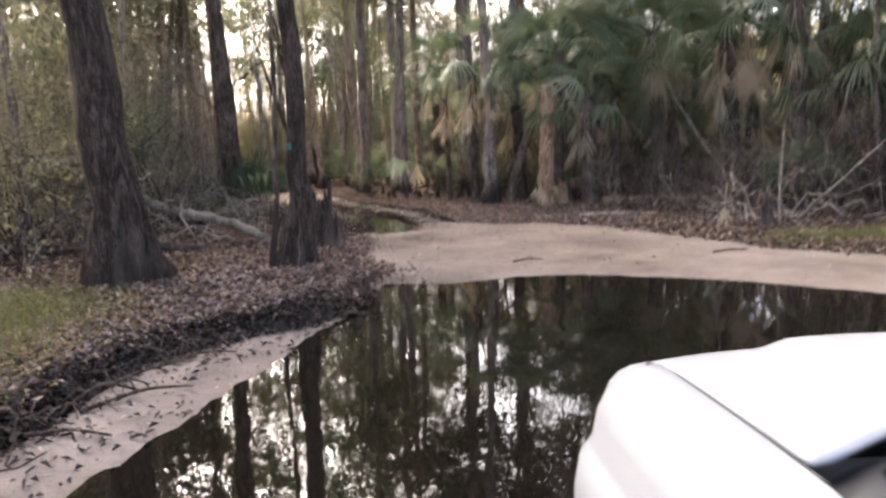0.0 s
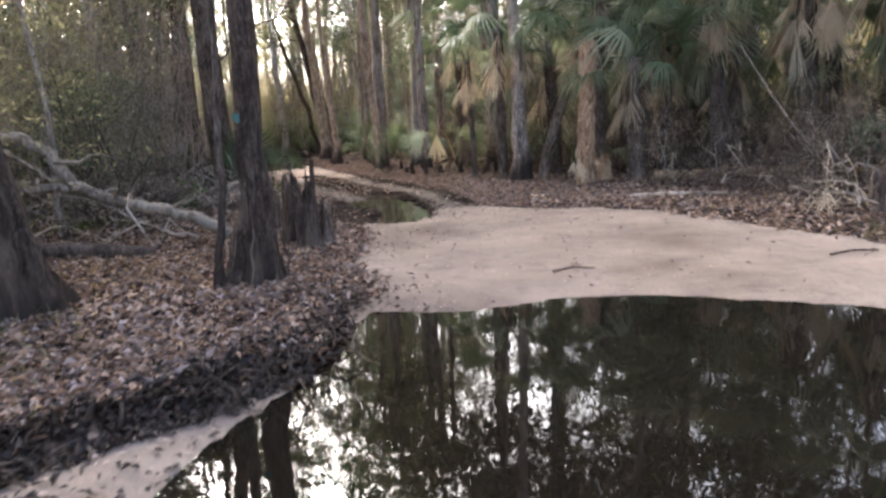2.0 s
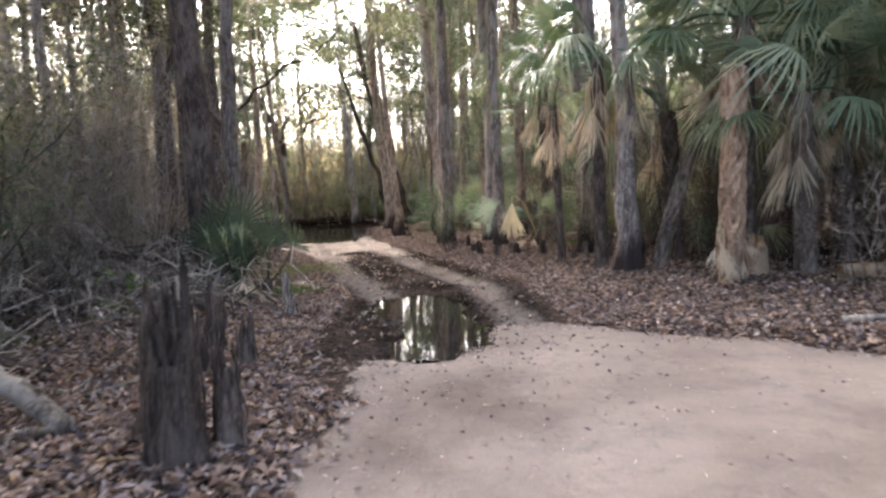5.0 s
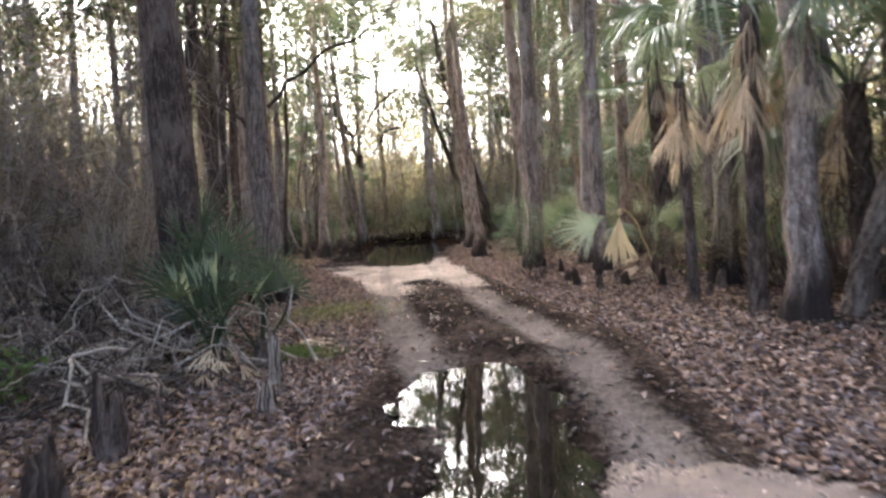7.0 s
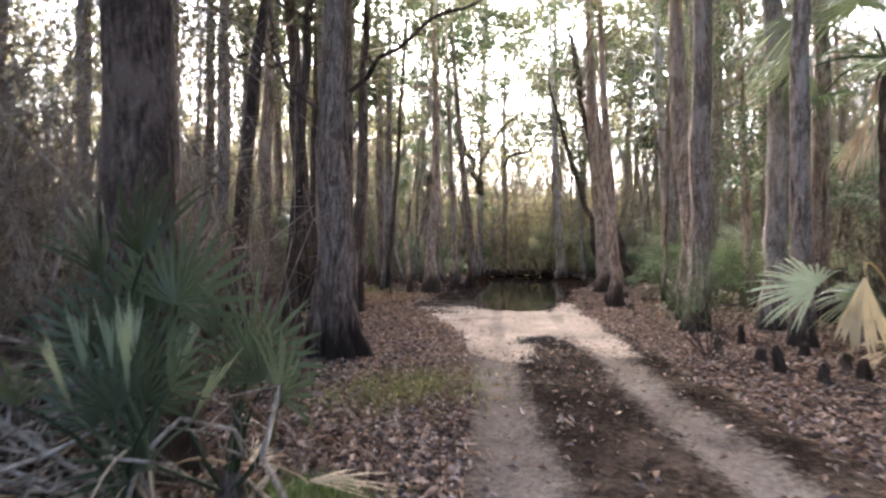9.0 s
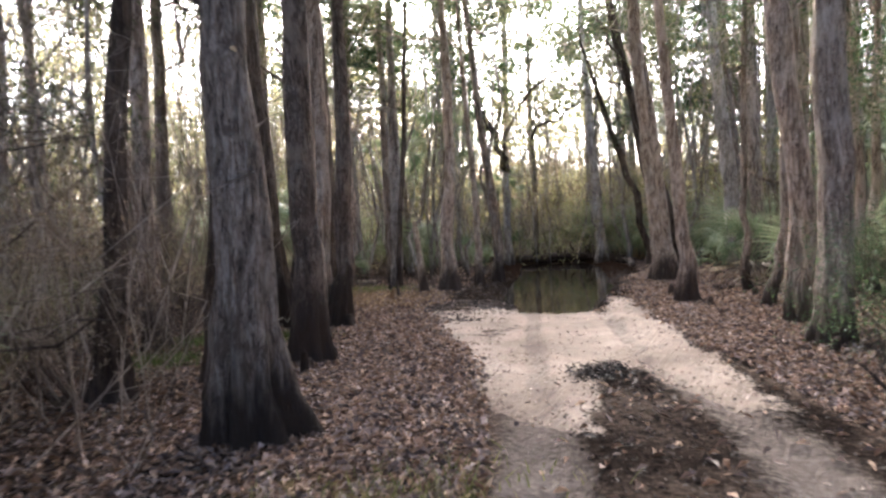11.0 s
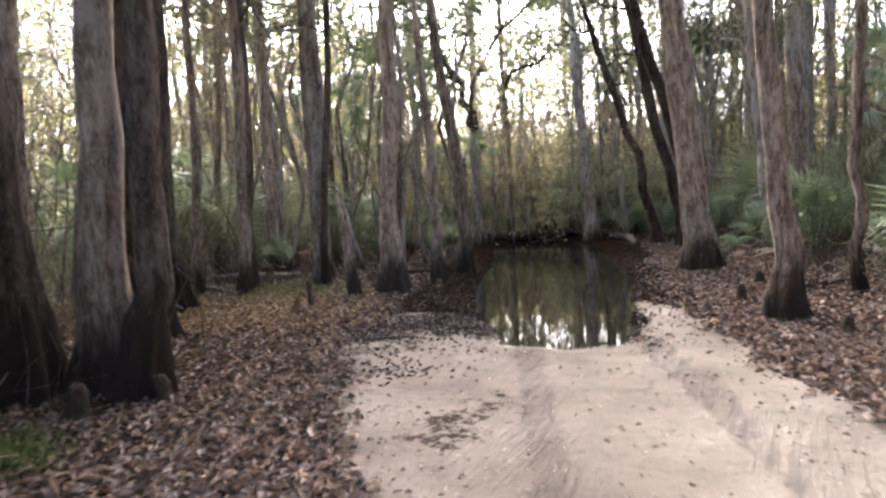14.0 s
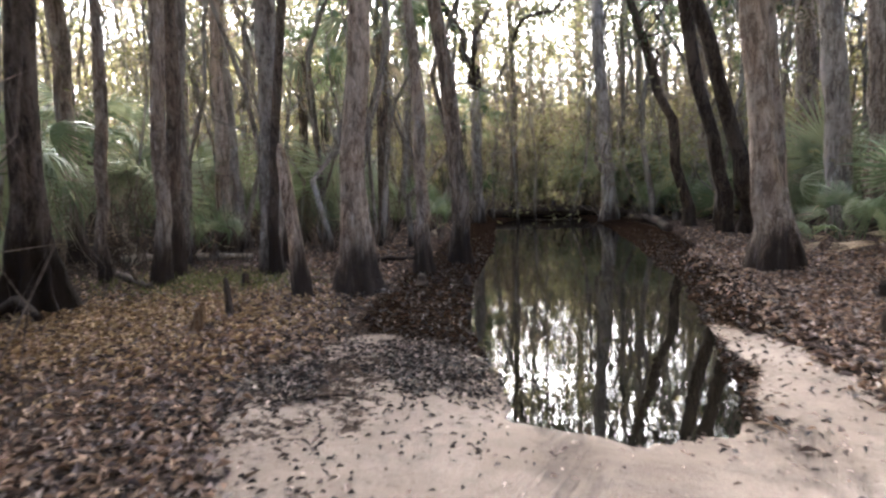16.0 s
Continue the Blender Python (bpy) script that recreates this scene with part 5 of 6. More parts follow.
for k, (px, py) in enumerate([(-17.6, 38.0), (-19.4, 39.6), (-21.0, 39.0), (-20.2, 50.2), (-18.2, 48.4), (-23.4, 42.2), (-25.6, 45.4), (-24.6, 49.8), (-22.4, 58.6), (-3.0, 41.2), (-4.2, 48.6), (-5.8, 46.6), (-2.0, 39.0), (-5.6, 53.4), (-8.6, 56.6), (-8.0, 60.4), (-18.6, 64.4), (-21, 61.6), (-16.2, 34.6), (-15.2, 31.6), (-12.6, 28.8), (-3.0, 31.0), (0.2, 31.6), (1.4, 28.8)]):
    s = rng.uniform(0.4, 0.75)
    copy_thing(BUSHES[(0, 3, 2, 1, 3)[k % 5]], pose(px, py, base_at(px, py, 0.03), 0, 0, rng.uniform(0, 360)) @ Matrix.Diagonal((s, s, s, 1)))

# ---- leafless thickets of twigs, too many to count ----
def thicket(name, patches, mat, label, seed):
    g = np.random.default_rng(seed)
    pile = Pile()
    for cx, cy, sx, sy, low, high, count in patches:
        x, y = cx + sx * np.clip(g.normal(0, 0.75, count), -1.2, 1.2), cy + sy * np.clip(g.normal(0, 0.75, count), -1.4, 1.4)
        p, s, r = plan(x, y)
        ok = (p > 0.7) & (s > 0.6) & (line_distance(x, y, TRACK) > 4.2)
        for a, b in zip(x[ok], y[ok]):
            h = g.uniform(low, high)
            lean = g.normal(0, 0.16, 2) * h
            q = bend((a, b, 0.0), (a + lean[0], b + lean[1], h), 0, 0.55, 6, int(g.integers(1 << 30)))
            rad = 0.0022 * h + g.uniform(0.002, 0.008)
            pile.add(*tube(q, np.linspace(rad, 0.003, 6), 3))
            for k in range(2):
                i = int(g.integers(2, 5))
                pile.add(*tube(np.stack([q[i], q[i] + g.normal(0, 0.16, 3) * h * 0.5 + [0, 0, 0.06 * h], q[i] + g.normal(0, 0.3, 3) * h * 0.5 + [0, 0, 0.1 * h]]), np.array([rad * 0.6, rad * 0.4, 0.002]), 3))
    tagged(new(name, pile.mesh(name, mat)), label, "thicket", kind="stuff")


thicket("brown_thicket", [(-11.5, 23, 2.6, 4, 1.5, 6.5, 650), (-9.2, 20, 1.3, 1.6, 0.8, 2.6, 420), (-9.6, 22.6, 1.8, 1.6, 2.0, 6.0, 240), (-18.5, 67, 6, 3.5, 2, 7, 700), (-9.5, 71, 6, 3.5, 2, 7, 500)], TWIGS, "brown leafless thicket of crowded thin stems", 1)
thicket("dark_thicket", [(-15.8, 31.5, 2.6, 4, 1.2, 4.5, 500), (-22, 48, 4, 7, 0.6, 2.6, 500), (8, 28.5, 5, 2.0, 1.2, 5.0, 900), (12.5, 20, 2, 4, 1.2, 4.5, 500), (7.2, 18.6, 1.8, 1.3, 0.5, 1.8, 260), (-3.6, 53, 2.2, 5, 1, 4.5, 420), (1.2, 42, 2.0, 5, 1, 4.0, 420)], WOOD_BROWN, "dark leafless thicket of crowded thin stems", 2)
shrub(-6.05, 19.1, 0.45, 77, MOSS_GREEN, "small bright green plant among dead branches", 5, 9, 0.13)

# ---- stumps, knees, snags ----
def knee(x, y, h, d, seed, mat=None, label="rounded cypress knee standing in the litter", name="cypress_knee", group="cypress knees"):
    g = np.random.default_rng(seed)
    n, d = 12, d * 0.8
    hs = np.array([-0.1, 0, 0.12, 0.3, 0.5, 0.7, 0.86, 0.96, 1.0]) * h
    prof = np.array([0.8, 0.66, 0.47, 0.38, 0.34, 0.31, 0.27, 0.19, 0.04]) * d
    th = np.linspace(0, 2 * np.pi, n, endpoint=False)
    r = prof[:, None] * (1 + 0.2 * np.cos(3 * th + g.uniform(0, 6)) + 0.13 * g.normal(0, 1, (len(hs), n)))
    lx, ly = g.normal(0, 0.08, 2)
    v = np.stack([lx * hs[:, None] + r * np.cos(th), ly * hs[:, None] + r * np.sin(th), np.repeat(hs[:, None], n, 1)], -1).reshape(-1, 3)
    ob = tagged(new(name, mesh_of(name, v, grid_faces(len(hs), n), mat or BARK_DARK)), label, "knee", group)
    ob.matrix_basis = pose(x, y, base_at(x, y, 0.02))
    return ob


def stump(x, y, h, d, seed, mat=None, label="rotten broken stump with a splintered top"):
    """A hollow broken stump with a jagged rim."""
    g = np.random.default_rng(seed)
    n = 22
    th = np.linspace(0, 2 * np.pi, n, endpoint=False)
    rim = h * (0.55 + 0.45 * g.random(n) ** 2 + 0.25 * np.maximum(np.cos(th - seed), 0))
    rows = []
    for s, k in [(-0.1, 1.25), (0.0, 1.2), (0.12, 1.0), (0.3, 0.9), (0.55, 0.82), (0.8, 0.78), (1.0, 0.7), (1.0, 0.5), (0.7, 0.46), (0.45, 0.4)]:
        rr = d / 2 * k * (1 + 0.13 * np.cos(5 * th + seed) * (1.2 - s) + 0.06 * g.normal(0, 1, n))
        rows.append(np.stack([rr * np.cos(th), rr * np.sin(th), rim * s], -1))
    v = np.concatenate(rows + [np.repeat([[0, 0, h * 0.35]], n, 0)])
    top = tagged(new("stump"), label, "stump", "stumps")
    top.matrix_basis = pose(x, y, base_at(x, y, 0.02))
    part("shell", mesh_of("shell", v, grid_faces(len(rows) + 1, n), mat or WOOD_BROWN), top)
    for k in range(7):
        a = g.uniform(0, 6.28)
        p = bend((d * 0.55 * math.cos(a), d * 0.55 * math.sin(a), -0.02), (d * 0.42 * math.cos(a + 0.2), d * 0.42 * math.sin(a + 0.2), h * g.uniform(0.5, 1.1)), 0, 0.2, 6, seed * 9 + k)
        part("rootlet", mesh_of("rootlet", *tube(p, np.linspace(0.014, 0.005, 6), 5), WOOD_BROWN), top)
    return top


stump(-2.2, 13.75, 1.1, 0.36, 1, WOOD_BROWN, "splintered brown stump beside the sand")
stump(-2.55, 14.2, 1.15, 0.34, 2, BARK_DARK, "dark hollow stump behind another stump")
stump(-2.0, 14.1, 0.75, 0.2, 3, WOOD_BROWN)
stump(-4.25, 18.5, 0.55, 0.26, 4, WOOD_BROWN, "small grey broken stump among fallen branches")
stump(-4.2, 20.9, 0.6, 0.16, 5, WOOD_DEAD, "pale splintered stub beside the track")
stump(-3.75, 19.9, 0.32, 0.18, 6, WOOD_DEAD, "short pale stub at the track's edge")
stump(-3.3, 16.1, 0.55, 0.3, 11, BARK_DARK, "dark snapped stump in the leaf litter")
stump(-3.7, 17.3, 0.5, 0.28, 12, BARK_DARK, "dark snapped stump in the leaf litter")
stump(-3.05, 16.75, 0.5, 0.2, 13, WOOD_BROWN, "thin snapped stump in the leaf litter")
stump(6.4, 14.6, 0.75, 0.36, 7, WOOD_BROWN, "broken stump on the grassy bank")
stump(3.75, 23.8, 0.7, 0.75, 8, WOOD_ORANGE, "mossy orange mound of rotten palm roots")
snag = knee(-14.4, 42.15, 2.2, 0.33, 50, BARK_RED, "tall pointed pale cypress snag with a dark collar", "snag", "snags")
knee(-14.0, 39.6, 0.36, 0.2, 51, WOOD_ORANGE)
knee(-14.3, 40.5, 0.5, 0.16, 52, WOOD_BROWN)
for k, (px, py, h, d) in enumerate([(-2.2, 30.6, 0.6, 0.24), (-1.4, 29.1, 0.62, 0.22), (-0.9, 29.6, 0.6, 0.24), (-1.9, 29.8, 0.5, 0.22), (-1.1, 30.3, 0.66, 0.26), (-0.2, 29.4, 0.5, 0.22), (0.3, 29.9, 0.6, 0.26), (-2.9, 31.6, 0.5, 0.22), (-3.6, 33.8, 0.55, 0.24), (-3.9, 35.2, 0.45, 0.22), (0.9, 29.0, 0.5, 0.24), (-1.6, 31.6, 0.55, 0.24), (-2.6, 32.6, 0.5, 0.2), (0.6, 27.6, 0.45, 0.2), (-9.0, 28.9, 0.3, 0.13), (-9.75, 30.6, 0.4, 0.15), (-9.9, 30.9, 0.3, 0.14), (-12.2, 34.0, 0.5, 0.3), (-11.9, 34.7, 0.35, 0.26), (-13.3, 43.7, 0.4, 0.24), (-12.9, 44.6, 0.4, 0.22), (-7.2, 42.0, 0.35, 0.2), (-5.9, 39.3, 0.4, 0.24), (-7.0, 44.2, 0.45, 0.24), (-5.2, 41.5, 0.4, 0.2), (-15.4, 44.5, 0.45, 0.24), (-16.0, 42.8, 0.5, 0.22)]):
    knee(px, py, h * rng.uniform(0.45, 0.85), d * rng.uniform(0.9, 1.4), 60 + k, (BARK_DARK, WOOD_BROWN, BARK_DARK)[k % 3])

# ---- fallen wood ----
def fallen(name, label, pts, r0, r1, mat, twigs=0, seed=0, kink=0.0):
    g = np.random.default_rng(seed)
    p = np.asarray(pts, float)
    s = np.linspace(0, len(p) - 1, 6 * (len(p) - 1) + 1)
    q = np.stack([np.interp(s, np.arange(len(p)), p[:, k]) for k in range(3)], -1)
    q[1:-1] = (q[:-2] + q[1:-1] * 2 + q[2:]) / 4 + g.normal(0, kink, (len(q) - 2, 3))
    q[:, 2] += ground_height(q[:, 0], q[:, 1])
    top = tagged(new(name), label, "branch", "fallen wood")
    o = q[0].copy()
    top.matrix_basis = pose(*o)
    part("bough", mesh_of("bough", *tube(q - o, np.linspace(r0, r1, len(q)), 9, 0.14, seed), mat), top)
    for k in range(twigs):
        i = g.integers(1, len(q) - 1)
        e = q[i] + g.normal(0, 0.5, 3) * np.array([1, 1, 0.5]) * min(1, r0 * 14) + np.array([0, 0, 2.0 * r0])
        e[2] = max(e[2], float(ground_height(e[0], e[1])) + 0.02)
        part("twig", mesh_of("twig", *tube(bend(q[i], e, 0.05, 0.8, 6, seed * 7 + k) - o, np.linspace(r1 * 0.5, 0.005, 6), 5), mat), top)
    return top


fallen("fallen_branch", "thick pale crooked branch lying over the leaf litter", [(-7.7, 14.6, 1.6), (-6.8, 14.4, 1.8), (-6.25, 14.35, 1.5), (-5.95, 14.35, 1.0), (-5.3, 14.4, 0.72), (-4.58, 14.35, 0.58), (-3.9, 14.3, 0.38), (-3.3, 14.2, 0.05)], 0.1, 0.09, WOOD_DEAD, 6, 1, 0.015)
fallen("fallen_branch", "pale bough forking off a crooked branch", [(-5.7, 14.4, 0.9), (-6.3, 14.3, 1.0), (-7.0, 14.2, 0.85), (-8.2, 14.1, 0.1)], 0.085, 0.05, WOOD_DEAD, 4, 2, 0.02)
fallen("fallen_branch", "curving pale bough propped on the brush", [(-8.8, 16.4, 1.9), (-7.8, 15.8, 1.5), (-6.8, 15.6, 0.9), (-5.6, 15.7, 0.25)], 0.05, 0.025, WOOD_DEAD, 5, 14, 0.02)
fallen("fallen_log", "dark rotten log lying behind the bank", [(-7.5, 13.2, 0.12), (-5.6, 13.6, 0.1), (-4.4, 13.4, 0.05)], 0.14, 0.1, WOOD_BROWN, 2, 3)
fallen("fallen_log", "pale fallen palm trunk beneath the palms", [(4.9, 22.6, 0.12), (7.0, 22.8, 0.14), (9.2, 22.4, 0.12), (11.5, 22.0, 0.1)], 0.13, 0.1, WOOD_ORANGE, 3, 4)
fallen("fallen_branch", "pale stick lying on the leafy bank", [(3.4, 18.3, 0.05), (4.6, 18.4, 0.06), (5.6, 18.3, 0.04)], 0.045, 0.025, WOOD_DEAD, 2, 5)
fallen("fallen_branch", "broken branch leaning out of the litter", [(2.0, 29.4, 0.02), (1.3, 29.5, 0.45), (0.6, 29.6, 0.9)], 0.07, 0.04, WOOD_DEAD, 0, 6)
fallen("fallen_branch", "bleached branch lying beyond the verge", [(-3.4, 45.6, 0.1), (-4.4, 46.0, 0.32), (-5.4, 46.4, 0.5)], 0.08, 0.05, WOOD_DEAD, 2, 7)
fallen("fallen_log", "black log along the far edge of the pool", [(-19.5, 62.2, 0.15), (-17.8, 63.6, 0.22), (-16, 64.6, 0.2), (-13.6, 62.6, 0.15)], 0.22, 0.16, BARK_DARK, 5, 8, 0.02)
fallen("fallen_log", "dark log lying at the head of the pool", [(-13.4, 61.0, 0.1), (-12.2, 58.5, 0.15), (-11.2, 55, 0.1)], 0.16, 0.12, BARK_DARK, 5, 9, 0.02)
fallen("fallen_branch", "thin pale pole standing askew on the bank", [(6.6, 14.4, 0.0), (6.65, 14.5, 1.0), (6.75, 14.6, 2.0)], 0.03, 0.015, WOOD_DEAD, 0, 10)
fallen("fallen_branch", "thin slanting pole among the palms", [(8.4, 20.0, 0.0), (7.4, 20.6, 1.6), (6.6, 21.2, 3.2)], 0.035, 0.02, WOOD_DEAD, 0, 11)
fallen("fallen_branch", "thin slanting pole over the bank", [(7.4, 15.2, 0.1), (8.2, 15.0, 0.9), (9.2, 14.8, 1.9)], 0.03, 0.018, WOOD_DEAD, 0, 12)
fallen("fallen_branch", "curved pale root arching over the litter", [(-17.4, 39.6, 0.05), (-16.8, 39.5, 0.3), (-16.3, 39.4, 0.1)], 0.07, 0.05, BARK_DARK, 0, 13)
for k, (a, b2) in enumerate([((-2.7, 5.5), (-2.2, 6.3)), ((-2.5, 6.1), (-1.9, 6.5)), ((-2.9, 4.4), (-2.2, 4.6)), ((-2.6, 5.0), (-2.0, 5.6)), ((4.4, 11.9), (5.0, 12.0)), ((1.1, 11.6), (1.6, 11.7)), ((5.6, 12.6), (6.4, 12.5)), ((-11.6, 38.2), (-11.0, 38.3))]):
    fallen("stick", "small dark stick lying on the sand", [(*a, 0.02), ((a[0] + b2[0]) / 2, (a[1] + b2[1]) / 2 + 0.05, 0.05), (*b2, 0.03)], 0.018, 0.008, WOOD_BROWN, 1, 30 + k)

for k, (a, b2, r) in enumerate([((-19.5, 43.2), (-17.2, 42.0), 0.07), ((-21.5, 45.2), (-19.0, 46.6), 0.09), ((-16.2, 45.6), (-15.0, 47.2), 0.06), ((-15.6, 43.2), (-14.9, 43.9), 0.05), ((-13.2, 33.0), (-12.0, 32.6), 0.05), ((-6.4, 43.4), (-5.2, 44.8), 0.05), ((-3.9, 41.8), (-2.6, 42.8), 0.06), ((-22.5, 41.0), (-20.6, 40.2), 0.1), ((-17.0, 37.0), (-15.6, 36.2), 0.06)]):
    fallen("fallen_log", "short rotting log lying in the litter", [(*a, r * 0.6), ((a[0] + b2[0]) / 2, (a[1] + b2[1]) / 2, r * 0.9), (*b2, r * 0.6)], r, r * 0.7, (WOOD_BROWN, WOOD_DEAD, BARK_DARK)[k % 3], 3, 60 + k, 0.01)


def brush(x, y, size, count, seed, mats, label, thick=1.0):
    """A tangle of dead branches, each piece its own."""
    g = np.random.default_rng(seed)
    top = tagged(new("brush_pile"), label, "brush pile", "brush piles")
    top.matrix_basis = pose(x, y, base_at(x, y, 0.0))
    for k in range(count):
        a = g.uniform(0, 6.28)
        c = g.normal(0, size * 0.4, 2)
        L = size * g.uniform(0.5, 1.3)
        s = np.array([c[0] - math.cos(a) * L / 2, c[1] - math.sin(a) * L / 2, g.uniform(0.0, 0.25)])
        e = np.array([c[0] + math.cos(a) * L / 2, c[1] + math.sin(a) * L / 2, g.uniform(0.05, 0.75) * size * 0.55])
        p = bend(s, e, g.uniform(0, 0.35) * size * 0.5, 0.9, 9, seed * 17 + k)
        p[:, 2] = np.maximum(p[:, 2], 0.0)
        r = g.uniform(0.008, 0.024) * thick
        pile = Pile()
        pile.add(*tube(p, np.linspace(r, r * 0.35, 9), 6))
        for q in range(3):
            i = g.integers(3, 8)
            pile.add(*tube(bend(p[i], p[i] + g.normal(0, 0.22, 3) * size * 0.6, 0, 1.0, 5, seed * 91 + k * 3 + q), np.linspace(r * 0.5, 0.003, 5), 4))
        part("dead_branch", pile.mesh("dead_branch", mats[k % len(mats)]), top)
    return top


brush(-6.6, 21.4, 1.9, 30, 1, (WOOD_DEAD, WOOD_DEAD, WOOD_BROWN), "tangled pile of bleached fallen branches", 1.3)
brush(-5.6, 19.8, 1.5, 18, 2, (WOOD_DEAD, WOOD_BROWN), "low tangle of dead twigs on the litter")
brush(-8.2, 20.4, 2.2, 26, 3, (WOOD_BROWN, WOOD_BROWN, WOOD_DEAD), "high tangle of brown dead branches")
brush(-5.0, 15.9, 1.7, 20, 4, (WOOD_DEAD, WOOD_BROWN), "tangle of fallen branches behind the stumps")
brush(-7.2, 14.6, 2.0, 20, 5, (WOOD_BROWN, WOOD_DEAD), "tangle of dead branches on the bank")
brush(5.9, 15.2, 1.5, 18, 6, (WOOD_DEAD, WOOD_BROWN), "tangle of pale roots and branches on the bank")
brush(8.2, 15.6, 1.8, 18, 7, (WOOD_DEAD, WOOD_BROWN), "brush of dead branches beside the palms")
brush(6.8, 20.5, 1.8, 16, 8, (WOOD_BROWN, WOOD_DEAD), "brush of dead branches under the palms")
brush(-9.2, 23.2, 2.0, 22, 9, (WOOD_BROWN, WOOD_BROWN, WOOD_DEAD), "high tangle of brown twigs behind the palmetto")
brush(-6.3, 20.6, 1.9, 26, 11, (WOOD_DEAD, WOOD_DEAD, WOOD_DEAD, WOOD_BROWN), "wide tangle of bleached branches on the litter", 1.5)
brush(-7.6, 18.6, 1.9, 18, 12, (WOOD_BROWN, WOOD_DEAD), "tangle of brown branches and dry stems")
brush(-4.6, 43.6, 1.8, 16, 10, (WOOD_BROWN, WOOD_DEAD), "loose brush beyond the verge")
for k, (px, py, az) in enumerate([(-5.0, 20.9, 200), (-4.7, 20.0, 150), (5.8, 15.0, 240), (6.1, 15.1, 290), (-12.3, 32.3, 20)]):
    up = k in (2, 3)
    ob = tagged(new("dead_palm_frond", DEAD[k % 3]), "dry tan palm frond fallen on the litter", "frond", "fallen fronds")
    ob.matrix_basis = pose(px, py, base_at(px, py, -0.03) + (0.85 if up else 0.05), 0, 0, az) @ pose(0, 0, 0, 0, 62 if up else 3, 0) @ Matrix.Diagonal((0.75, 0.75, 0.75, 1))

# roots and twigs hanging over the cut bank
roots = Pile()
for k in range(150):
    yy = rng.uniform(2.5, 9.6)
    xx = np.interp(yy, [2.5, 3.2, 4.6, 5.6, 6.2, 6.7, 7.6, 8.3, 9.6], [-3.05, -3.0, -2.75, -2.7, -2.55, -2.3, -1.55, -1.2, -0.95]) - rng.uniform(-0.05, 0.3)
    e = np.array([xx + rng.normal(0.12, 0.22), yy + rng.normal(0, 0.3), 0])
    z0, z1 = float(ground_height(xx, yy)), float(ground_height(e[0], e[1]))
    q = bend((xx, yy, z0 - 0.02), (e[0], e[1], max(z1, 0) + rng.uniform(0.0, 0.07)), rng.uniform(0.02, 0.09), 0.8, 6, 900 + k)
    rr = rng.uniform(0.005, 0.016)
    roots.add(*tube(q, np.linspace(rr, rr * 0.4, 6), 5))
tagged(new("bank_roots", roots.mesh("bank_roots", WOOD_BROWN)), "dark roots and twigs hanging over the cut bank", "roots", kind="stuff")

# ---- the white pickup truck standing in the pond's edge ----
TRUCK = tagged(new("pickup_truck"), "white pickup truck standing in the dark shallow water", "truck")
TRUCK.matrix_basis = pose(1.38, 0.0, 0.0, 0, 0, 0.6)


def shell(name, rows, mat, parent, label="", thick=0.012, wrap=False):
    """A bent panel through rows of points, with thickness."""
    r = np.asarray(rows, float)
    ob = part(name, mesh_of(name, r.reshape(-1, 3), grid_faces(r.shape[0], r.shape[1], wrap), mat), parent, label)
    s = ob.modifiers.new("thickness", "SOLIDIFY")
    s.thickness, s.offset = thick, 0
    return ob


def hood_top(x, y):
    """Height of the hood: crowned, falling to the front, with a raised middle."""
    u = np.abs(x) / 0.95
    z = 1.228 - 0.035 * ((y - 0.9) / 1.4) - 0.05 * np.maximum(y - 1.9, 0) ** 2 * 6 - 0.04 * u ** 4
    return z + 0.03 * (1 - ease(np.abs(x), 0.28, 0.42)) * ease(y, 0.85, 1.1)


def seam_at(y):
    return 0.722 + 0.04 * ease(y, 1.2, 2.25)


